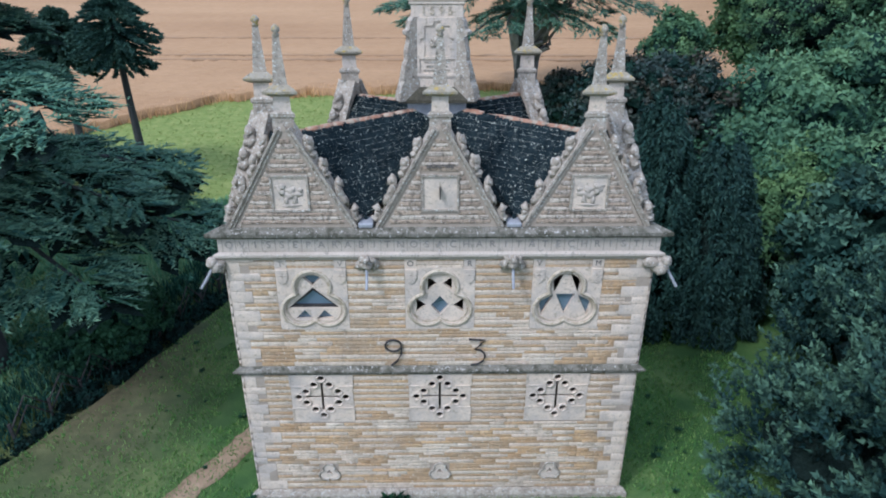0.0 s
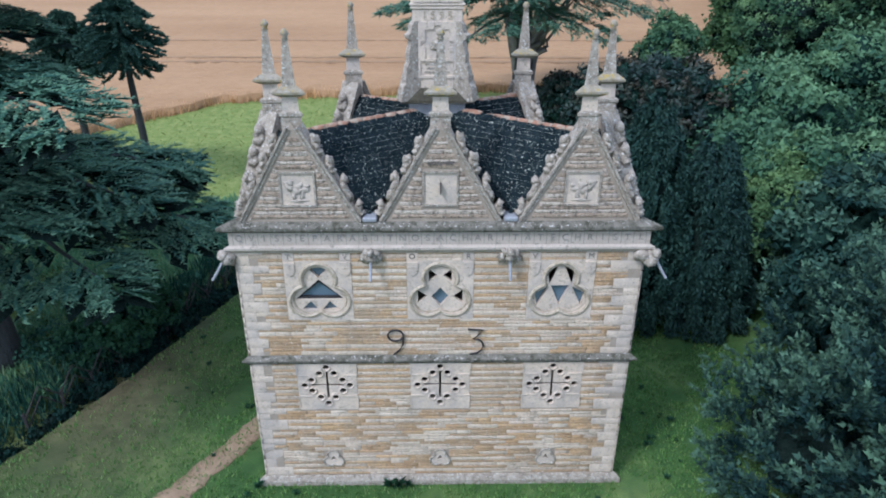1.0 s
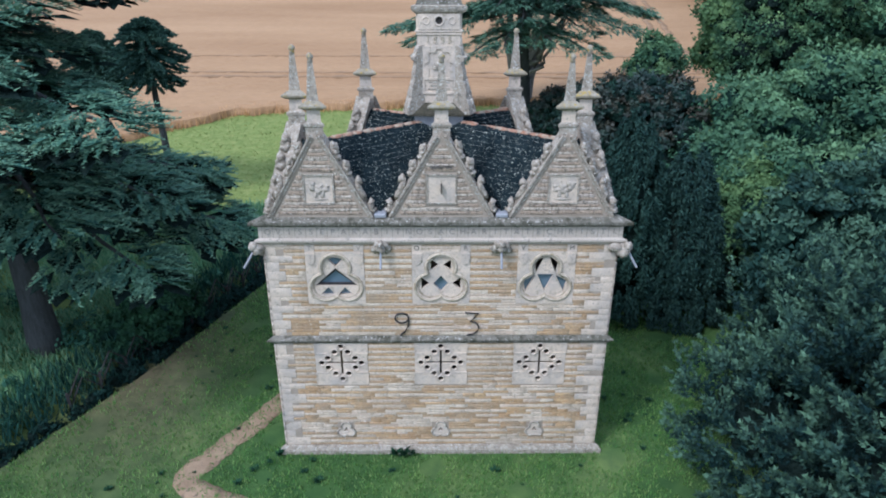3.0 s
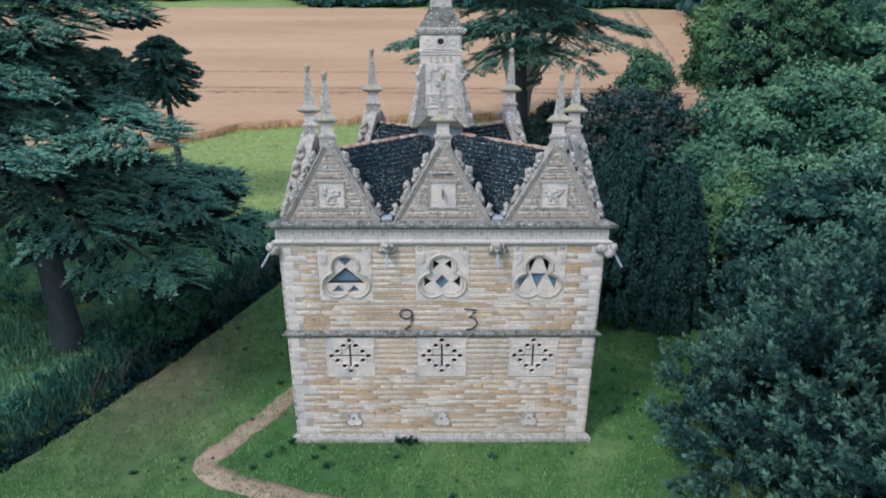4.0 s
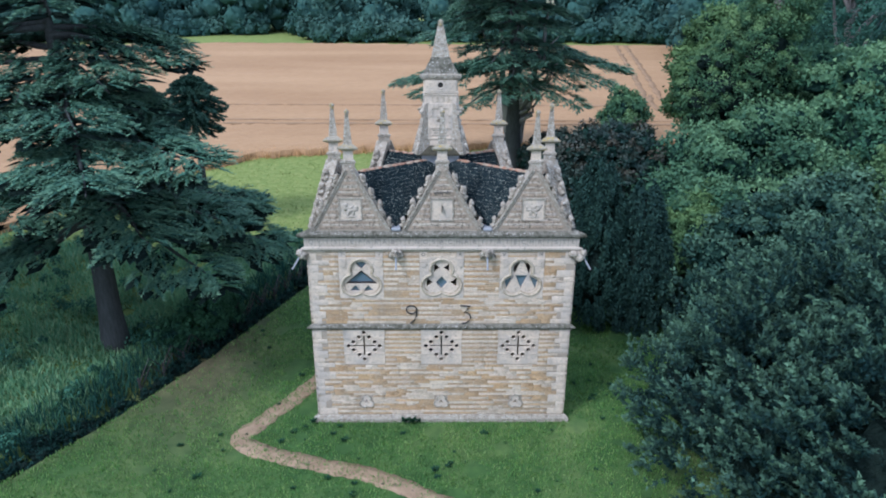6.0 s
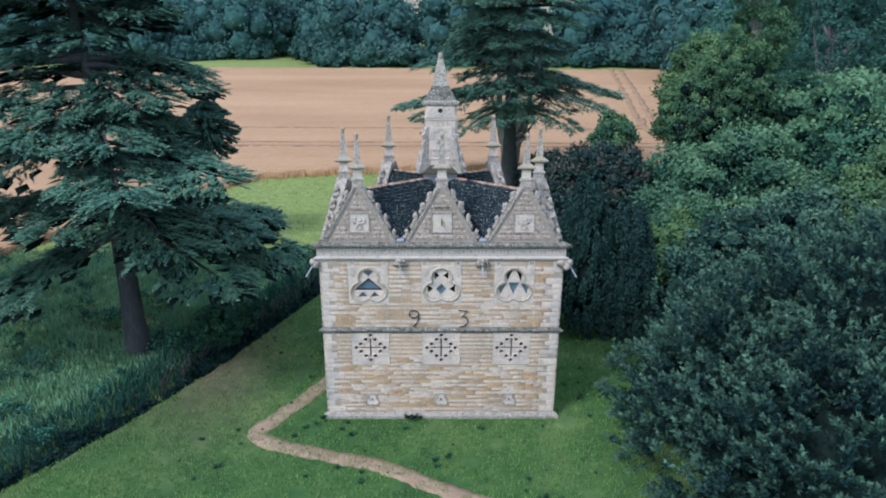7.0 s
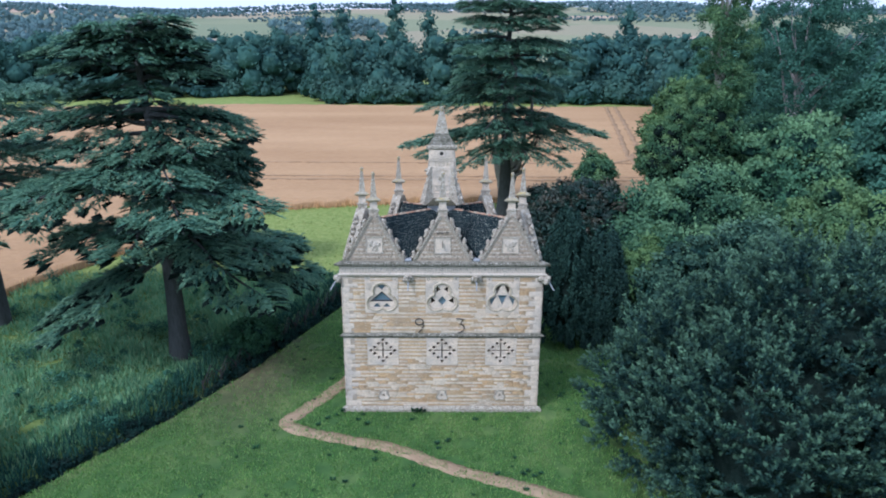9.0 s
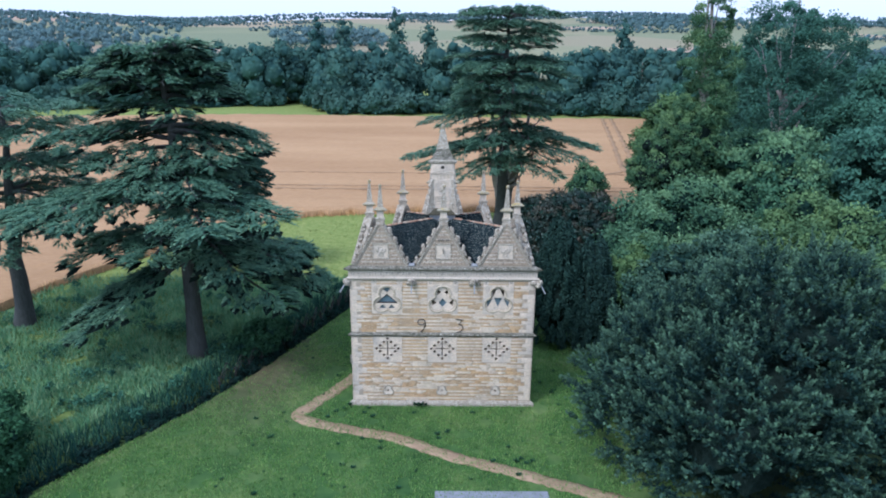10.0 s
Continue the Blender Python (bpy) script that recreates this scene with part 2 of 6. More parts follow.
M_STRAW = leafy("ripe_wheat_ears", [(0.5, 0.3, 0.15), (0.56, 0.35, 0.18), (0.62, 0.4, 0.21)], through_light=0.2, cool=False)

# glass that mirrors the sky, over a dark room
M_GLASS, _t, _b = nodes_of("leaded_glass")
_b.inputs["Base Color"].default_value = (0.12, 0.17, 0.21, 1)
_b.inputs["Roughness"].default_value, _b.inputs["Specular IOR Level"].default_value = 0.08, 0.9
bump_on(_t, _b, noise_of(_t, 2.5, 2), 0.15, 0.02)

# ripe wheat: sown rows, broad lighter and darker sweeps
M_WHEAT, _t, _b = nodes_of("ripe_wheat")
_c = ramp(_t, noise_of(_t, 0.05, 5, 0.6, (0.35, 1.6, 1)), [(0.3, (0.315, 0.188, 0.094)), (0.7, (0.41, 0.258, 0.135))])
_g = noise_of(_t, 2.2, 4, 0.75, (0.5, 1.8, 1))
_c = blend(_t, 0.5, _c, ramp(_t, _g, [(0.3, (0.36, 0.36, 0.36)), (0.7, (0.62, 0.62, 0.62))]), "OVERLAY")
_t.links.new(_c, _b.inputs["Base Color"])
_b.inputs["Roughness"].default_value, _b.inputs["Specular IOR Level"].default_value = 0.9, 0.15
bump_on(_t, _b, _g, 0.8, 0.12)
M_TRACK = plain("trodden_wheat_track", (0.2, 0.125, 0.065), (0.32, 0.2, 0.105), 0.5, fine=6, bump=0.6, dist=0.05)

# ground: lawn, rough meadow, far patchwork of fields, bare earth with tree shade in its brown, by the masks laid on the
# sheet
M_GROUND, _t, _b = nodes_of("turf_and_fields")
_m = _t.nodes.new("ShaderNodeVertexColor")
_m.layer_name = "cover"
_s = _t.nodes.new("ShaderNodeSeparateColor")
_t.links.new(_m.outputs["Color"], _s.inputs["Color"])
_big, _mid, _fine = noise_of(_t, 0.28, 4, 0.6), noise_of(_t, 1.7, 5, 0.7), noise_of(_t, 22, 3, 0.75)
_lawn = ramp(_t, _big, [(0.3, (0.034, 0.084, 0.028)), (0.5, (0.06, 0.122, 0.037)), (0.7, (0.12, 0.178, 0.06))])
_lawn = blend(_t, 0.8, _lawn, ramp(_t, _mid, [(0.3, (0.3, 0.34, 0.36)), (0.7, (0.67, 0.64, 0.58))]), "OVERLAY")
_mead = ramp(_t, _mid, [(0.3, (0.13, 0.185, 0.05)), (0.5, (0.19, 0.24, 0.068)), (0.72, (0.28, 0.3, 0.105))])
_vor = node(_t, "ShaderNodeTexVoronoi", Scale=0.0045)
_geo = _t.nodes.new("ShaderNodeNewGeometry")
_t.links.new(_geo.outputs["Position"], _vor.inputs["Vector"])
_vs = _t.nodes.new("ShaderNodeSeparateColor")
_t.links.new(_vor.outputs["Color"], _vs.inputs["Color"])
_far = ramp(_t, _vs.outputs[0], [(0.0, (0.15, 0.18, 0.11)), (0.35, (0.2, 0.21, 0.125)), (0.6, (0.36, 0.26, 0.185)), (0.8, (0.17, 0.19, 0.115)), (1.0, (0.4, 0.28, 0.21))])
_earth_shade = ramp(_t, _mid, [(0.3, (0.09, 0.065, 0.045)), (0.7, (0.2, 0.15, 0.1))])
_c = blend(_t, _s.outputs[0], _lawn, _mead)
_c = blend(_t, _s.outputs[1], _c, _far)
_c = blend(_t, _s.outputs[2], _c, _earth_shade)
_c = blend(_t, 0.4, _c, ramp(_t, _fine, [(0.3, (0.33, 0.33, 0.33)), (0.75, (0.68, 0.68, 0.68))]), "OVERLAY")
_t.links.new(_c, _b.inputs["Base Color"])
_b.inputs["Roughness"].default_value, _b.inputs["Specular IOR Level"].default_value = 0.95, 0.1
bump_on(_t, _b, _fine, 0.7, 0.04)


# ---- mesh tools ----
def mesh_of(name, verts, faces, material, smooth=False):
    me = bpy.data.meshes.new(name)
    me.from_pydata([tuple(v) for v in verts], [], [tuple(f) for f in faces])
    if material:
        me.materials.append(material)
    if smooth:
        me.shade_smooth()
    me.update()
    return me


def mesh_faces(name, verts, tris, quads, material):
    """A large mesh of triangles, then quads, out of arrays."""
    me = bpy.data.meshes.new(name)
    n, q = len(tris), len(quads)
    me.vertices.add(len(verts))
    me.vertices.foreach_set("co", np.ascontiguousarray(verts, dtype=np.float32).ravel())
    me.loops.add(3 * n + 4 * q)
    me.loops.foreach_set("vertex_index", np.concatenate([np.ravel(tris), np.ravel(quads)]).astype(np.int32))
    me.polygons.add(n + q)
    me.polygons.foreach_set("loop_start", np.concatenate([np.arange(n) * 3, 3 * n + np.arange(q) * 4]).astype(np.int32))
    me.materials.append(material)
    me.update(calc_edges=True)
    return me


def mesh_quads(name, verts, quads, material):
    return mesh_faces(name, verts, np.zeros((0, 3)), quads, material)


def bm_mesh(name, bm, material, smooth=False):
    me = bpy.data.meshes.new(name)
    bmesh.ops.recalc_face_normals(bm, faces=bm.faces)
    bm.to_mesh(me)
    bm.free()
    if material:
        me.materials.append(material)
    if smooth:
        me.shade_smooth()
    return me


def place(name, me, parent=None, m=None, label=""):
    ob = new(name, me)
    if parent:
        ob.parent = parent
    if m is not None:
        ob.matrix_basis = m
    return tagged(ob, label) if label else ob


def boxes(bm, lo, hi, chamfer=0.0):
    """A block from corner to corner, with its edges taken off, added to bm."""
    r = bmesh.ops.create_cube(bm, size=1.0)
    vs = r["verts"]
    for v in vs:
        v.co = [lo[i] + (v.co[i] + 0.5) * (hi[i] - lo[i]) for i in range(3)]
    if chamfer:
        es = list({e for v in vs for e in v.link_edges})
        bmesh.ops.bevel(bm, geom=es, offset=chamfer, segments=1, affect="EDGES")


def tube(points, radii, sides=7, start=0):
    """Vertices and quads of a tapered pipe along points."""
    P = np.array(points, float)
    R = np.broadcast_to(np.array(radii, float), (len(P),))
    T = np.gradient(P, axis=0)
    T /= np.linalg.norm(T, axis=1)[:, None] + 1e-9
    ref = np.where(np.abs(T[:, 2:3]) > 0.9, np.array([[1.0, 0, 0]]), np.array([[0, 0, 1.0]]))
    A = np.cross(T, ref)
    A /= np.linalg.norm(A, axis=1)[:, None] + 1e-9
    B = np.cross(T, A)
    k = np.linspace(0, 2 * np.pi, sides, endpoint=False)
    V = P[:, None] + R[:, None, None] * (np.cos(k)[None, :, None] * A[:, None] + np.sin(k)[None, :, None] * B[:, None])
    i, j = np.meshgrid(np.arange(len(P) - 1), np.arange(sides), indexing="ij")
    a, b = i * sides + j, i * sides + (j + 1) % sides
    Q = np.stack([a, b, b + sides, a + sides], -1).reshape(-1, 4) + start
    return V.reshape(-1, 3), Q


def tubes_mesh(name, lines, material, sides=7):
    Vs, Qs, n = [], [], 0
    for points, radii in lines:
        v, q = tube(points, radii, sides, n)
        Vs.append(v), Qs.append(q)
        n += len(v)
    me = mesh_quads(name, np.concatenate(Vs), np.concatenate(Qs), material)
    me.shade_smooth()
    return me


def lathe(bm, profile, sides, turn=0.0, at=(0, 0, 0)):
    """A turned or faceted solid: profile of (radius, z) from bottom to top, closed at both ends."""
    rings = []
    for r, z in profile:
        rings.append([bm.verts.new((at[0] + r * math.cos(turn + 2 * math.pi * k / sides), at[1] + r * math.sin(turn + 2 * math.pi * k / sides), at[2] + z)) for k in range(sides)])
    for a, b in zip(rings, rings[1:]):
        for k in range(sides):
            bm.faces.new((a[k], a[(k + 1) % sides], b[(k + 1) % sides], b[k]))
    bm.faces.new(rings[0][::-1])
    bm.faces.new(rings[-1])


def slab_2d(bm, outer, holes, y0, y1):
    """A plate in the x-z plane with its holes cut through, front face at y0, back at y1."""
    from mathutils.geometry import tessellate_polygon
    loops = [outer, *holes]
    flat = [p for one in loops for p in one]
    tris = tessellate_polygon([[Vector((x, z, 0)) for x, z in one] for one in loops])
    front = [bm.verts.new((x, y0, z)) for x, z in flat]
    rear = [bm.verts.new((x, y1, z)) for x, z in flat]
    for a, b, c in tris:
        bm.faces.new((front[a], front[b], front[c]))
        bm.faces.new((rear[c], rear[b], rear[a]))
    n = 0
    for one in loops:
        for k in range(len(one)):
            a, b = n + k, n + (k + 1) % len(one)
            bm.faces.new((front[a], front[b], rear[b], rear[a]))
        n += len(one)


def circle_2d(cx, cz, r, n=16):
    return [(cx + r * math.cos(2 * math.pi * k / n), cz + r * math.sin(2 * math.pi * k / n)) for k in range(n)]


def loop_tube(bm, loop, y, r, sides=6):
    """A rounded moulding along a closed outline in the x-z plane."""
    n = len(loop)
    rings = []
    for k in range(n):
        (ax, az), (bx, bz), (cx, cz) = loop[k - 1], loop[k], loop[(k + 1) % n]
        tx, tz = cx - ax, cz - az
        s = math.hypot(tx, tz) or 1
        nx, nz = tz / s, -tx / s
        rings.append([bm.verts.new((bx + nx * r * math.cos(q), y + r * math.sin(q), bz + nz * r * math.cos(q))) for q in (2 * math.pi * i / sides for i in range(sides))])
    for k in range(n):
        a, b = rings[k], rings[(k + 1) % n]
        for i in range(sides):
            bm.faces.new((a[i], a[(i + 1) % sides], b[(i + 1) % sides], b[i]))


LETTERS = {}


def letter_mesh(text, size, material, depth=0.012):
    key = (text, size, material.name)
    if key not in LETTERS:
        cu = bpy.data.curves.new("lettering", "FONT")
        cu.body, cu.size, cu.extrude, cu.align_x, cu.align_y = text, size, depth, "CENTER", "CENTER"
        ob = bpy.data.objects.new("lettering", cu)
        scene.collection.objects.link(ob)
        bpy.context.view_layer.update()
        me = bpy.data.meshes.new_from_object(ob.evaluated_get(bpy.context.evaluated_depsgraph_get()))
        me.materials.clear()
        me.materials.append(material)
        bpy.data.objects.remove(ob)
        LETTERS[key] = me
    return LETTERS[key]


FACING = Matrix.Rotation(radians(90), 4, "X")  # lettering laid flat turns to face -y


# ---- growing things: leaves as small blades, many to a crown ----
RNG = np.random.default_rng(7)


def unit(a):
    return a / (np.linalg.norm(a, axis=-1, keepdims=True) + 1e-9)


def blades(P, D, length, width, N=None):
    """Leaf blades: a long triangle each, its middle at P, its axis along D, facing about N if given. Returns vertices and triangles."""
    n = len(P)
    D = unit(D)
    S = unit(np.cross(D, RNG.normal(size=(n, 3)) if N is None else N + RNG.normal(size=(n, 3)) * 0.35))
    L = (np.broadcast_to(length, (n,)) * RNG.uniform(0.7, 1.3, n))[:, None] / 2
    W = (np.broadcast_to(width, (n,)) * RNG.uniform(0.7, 1.3, n))[:, None] / 2
    V = np.stack([P - D * L * 0.7 - S * W, P - D * L * 0.5 + S * W, P + D * L], 1)
    return V.reshape(-1, 3), np.arange(3 * n).reshape(-1, 3)


def ball_points(n):
    return unit(RNG.normal(size=(n, 3)))


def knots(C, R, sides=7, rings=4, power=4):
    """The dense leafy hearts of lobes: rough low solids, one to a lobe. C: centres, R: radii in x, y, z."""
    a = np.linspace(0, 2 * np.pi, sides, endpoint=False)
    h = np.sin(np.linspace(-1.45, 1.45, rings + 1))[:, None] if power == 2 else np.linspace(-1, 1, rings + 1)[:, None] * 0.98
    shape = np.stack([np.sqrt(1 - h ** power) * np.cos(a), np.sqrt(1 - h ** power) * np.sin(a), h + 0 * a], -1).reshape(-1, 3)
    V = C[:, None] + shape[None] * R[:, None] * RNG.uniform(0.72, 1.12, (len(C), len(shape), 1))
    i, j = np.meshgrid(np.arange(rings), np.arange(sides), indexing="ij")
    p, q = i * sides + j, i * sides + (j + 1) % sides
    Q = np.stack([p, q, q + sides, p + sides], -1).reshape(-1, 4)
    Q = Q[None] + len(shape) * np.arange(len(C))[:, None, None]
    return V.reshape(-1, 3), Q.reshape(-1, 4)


def broad_crown(balls, lobe=1.1, gap=0.9, sprigs=24, leaves=22, spread=0.3):
    """Leaf places, axes and hearts of a leafy crown: ellipsoids carry rounded lobes, lobes carry sprigs on their upper sides, sprigs carry leaves."""
    P, D, T, C, H, N = [], [], [], [], [], []
    for cx, cy, cz, rx, ry, rz in balls:
        area = 4 * math.pi * ((rx * ry) ** 1.6 / 3 + (rx * rz) ** 1.6 / 3 + (ry * rz) ** 1.6 / 3) ** (1 / 1.6)
        n = max(2, int(area / (gap * lobe * lobe * 2.0)))
        d = ball_points(n * 3)
        d = d[d[:, 2] > -0.85]
        chosen = [d[0]]
        for q in d[1:]:  # keep the lobes apart
            if len(chosen) < n and min(float(np.sum((q - c) ** 2)) for c in chosen) > (1.5 * lobe / max(rx, rz)) ** 2 * gap * 0.45:
                chosen.append(q)
        d = np.array(chosen)
        n = len(d)
        R = np.array([rx, ry, rz])
        c = np.array([cx, cy, cz]) + d * R * RNG.uniform(0.72, 1.0, (n, 1))
        lr = lobe * RNG.uniform(0.45, 1.45, n)
        e = unit(ball_points(n * sprigs).reshape(n, sprigs, 3) + 0.5 * d[:, None] + np.array([0, 0, 0.35]))
        q = c[:, None] + e * np.array([1, 1, 0.85]) * (lr[:, None] * RNG.uniform(0.75, 1.0, (n, sprigs)))[..., None]
        off = RNG.normal(size=(n, sprigs, leaves, 3)) * spread * 0.5 * lr[:, None, None, None]
        p = q[:, :, None] + off
        ax = unit(RNG.normal(size=p.shape) * 0.8 + e[:, :, None] * 0.6 + np.array([0, 0, 0.05]))
        # leaves on a lobe's top turn paler: light from above in their tone
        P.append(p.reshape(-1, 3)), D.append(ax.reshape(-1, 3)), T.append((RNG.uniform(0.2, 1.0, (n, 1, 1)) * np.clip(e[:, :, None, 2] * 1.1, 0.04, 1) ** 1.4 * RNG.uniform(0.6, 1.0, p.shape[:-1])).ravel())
        N.append(np.broadcast_to(e[:, :, None] + np.array([0, 0, 0.1]), p.shape).reshape(-1, 3))
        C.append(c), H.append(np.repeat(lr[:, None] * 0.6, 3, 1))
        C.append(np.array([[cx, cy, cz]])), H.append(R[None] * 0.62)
    return [np.concatenate(q) for q in (P, D, T, C, H, N)]


def shoot_crown(balls, boughs, reach=1.5, shoots=9, leaves=26, lift=0.75, tuft=0.12, low=-0.9):
    """Leaf places, axes, ages and hearts of a crown of boughs: each a fan of feathery shoots that point outwards and
    up, pale new growth and painted light at the tips.
    """
    P, D, T, C, H = [], [], [], [], []
    vol = np.array([b[3] * b[4] + b[3] * b[5] + b[4] * b[5] for b in balls])
    for b, share in zip(balls, vol / vol.sum()):
        n = int(boughs * share)
        d = ball_points(n)
        d[:, 2] = np.where(d[:, 2] < low, -d[:, 2], d[:, 2])
        lump = np.array([1 + 0.2 * noise.noise(Vector(q) * 2.0 + Vector(b[:3])) + 0.14 * noise.noise(Vector(q) * 4.5) for q in d])
        c = np.array(b[:3]) + d * np.array(b[3:]) * (lump * RNG.uniform(0.8, 1.0, n))[:, None]
        ax = unit(d * 0.9 + np.array([0, 0, lift * 0.6]) + RNG.normal(size=(n, 3)) * 0.25)
        big = reach * RNG.uniform(0.55, 1.3, n)
        side = unit(np.cross(ax, np.array([0, 0, 1.0]) + RNG.normal(size=(n, 3)) * 0.2))
        v = RNG.uniform(0, 1, (n, shoots))
        lean = RNG.uniform(-0.9, 0.9, (n, shoots)) * (1.1 - 0.7 * v)
        root = c[:, None] + ax[:, None] * ((v - 0.45) * big[:, None])[..., None] + side[:, None] * (lean * 0.25 * big[:, None])[..., None]
        sax = unit(ax[:, None] * 0.8 + side[:, None] * lean[..., None] + np.array([0, 0, 0.35 * lift]) + RNG.normal(size=(n, shoots, 3)) * 0.18)
        ln = big[:, None] * RNG.uniform(0.25, 0.45, (n, shoots))
        u = RNG.random((n, shoots, leaves))
        p = root[:, :, None] + sax[:, :, None] * (u * ln[..., None])[..., None]
        out = unit(np.cross(sax[:, :, None], RNG.normal(size=(n, shoots, leaves, 3))))
        p += out * (tuft * (1.1 - u) * RNG.uniform(0.2, 1.4, u.shape))[..., None]
        P.append(p.reshape(-1, 3)), D.append((out * 0.8 + sax[:, :, None] * 0.9).reshape(-1, 3))
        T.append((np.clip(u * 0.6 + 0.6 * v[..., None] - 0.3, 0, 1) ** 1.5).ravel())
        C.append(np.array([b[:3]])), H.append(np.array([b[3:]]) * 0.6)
    return [np.concatenate(q) for q in (P, D, T, C, H)]


def crown_mesh(name, crown, length, width, material, floor=0.05, hearts=None, sides=7, rings=4, power=4, soft=False):
    """Leaves and hearts as one mesh; the paleness of each leaf, from growth and painted light, goes with it."""
    P, D, T, C, H = crown[:5]
    keep = P[:, 2] > floor
    V, F = blades(P[keep], D[keep], length, width, crown[5][keep] if len(crown) > 5 else None)
    age_lit, n, Q = np.repeat(T[keep], 3), len(F), np.zeros((0, 4))
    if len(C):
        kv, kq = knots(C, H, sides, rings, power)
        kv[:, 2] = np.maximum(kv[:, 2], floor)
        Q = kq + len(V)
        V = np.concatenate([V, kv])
        age_lit = np.concatenate([age_lit, np.zeros(len(kv))])
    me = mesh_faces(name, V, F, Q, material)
    # hearts without a leaf material carry painted inner shade
    me.materials.append(hearts or M_TWIG_SHADE)
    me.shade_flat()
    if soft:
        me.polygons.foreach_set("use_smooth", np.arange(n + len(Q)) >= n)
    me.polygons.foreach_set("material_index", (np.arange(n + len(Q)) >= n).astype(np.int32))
    me.attributes.new("age_lit", "FLOAT", "POINT").data.foreach_set("value", age_lit.astype(np.float32))
    return me


NONE3 = np.zeros((0, 3))


def limb_line(a, b, sag=0.0, wobble=0.1, n=7):
    u = np.linspace(0, 1, n)[:, None]
    line = np.array(a) * (1 - u) + np.array(b) * u
    line[:, 2] += sag * 4 * (u * (1 - u))[:, 0]
    line[1:-1] += RNG.normal(size=(n - 2, 3)) * wobble
    return line


def tree(name, label, category, base, height, balls, crown, trunk_r=0.3, bark=None, limbs=6, lean=(0, 0), group="", out=0.75):
    """A tree: an empty at its foot, a tapered trunk with limbs up into the crown, and the crown. balls are relative to the foot."""
    top = tagged(new(name), label, category, group)
    top.location = base
    line = limb_line((0, 0, -0.15), (lean[0], lean[1], height), 0, trunk_r * 0.25, 9)
    place("trunk", tubes_mesh("trunk", [(line, np.linspace(trunk_r, trunk_r * 0.18, 9))], bark or M_BARK), top)
    for k in range(limbs):
        b = balls[k % len(balls)]
        z0 = height * RNG.uniform(0.25, 0.6)
        d = ball_points(1)[0] * out
        end = (b[0] + d[0] * b[3], b[1] + d[1] * b[4], b[2] + abs(d[2]) * b[5])
        f = z0 / height
        place("limb", tubes_mesh("limb", [(limb_line((lean[0] * f, lean[1] * f, z0), end, 0.3, 0.15), np.linspace(trunk_r * 0.5, 0.03, 7))], bark or M_BARK, 6), top)
    place("crown", crown, top)
    return top


def broad_tree(name, label, base, height, balls, material, leaf=0.24, lobe=1.1, gap=0.9, sprigs=24, leaves=22, category="tree", trunk_r=0.3, bark=None, limbs=6, spread=0.3, hearts=True):
    made = broad_crown(balls, lobe, gap, sprigs, leaves, spread)
    if not hearts:
        made[3:5] = NONE3, NONE3
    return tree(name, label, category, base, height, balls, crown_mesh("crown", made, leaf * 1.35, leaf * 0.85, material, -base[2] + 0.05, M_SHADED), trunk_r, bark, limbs)


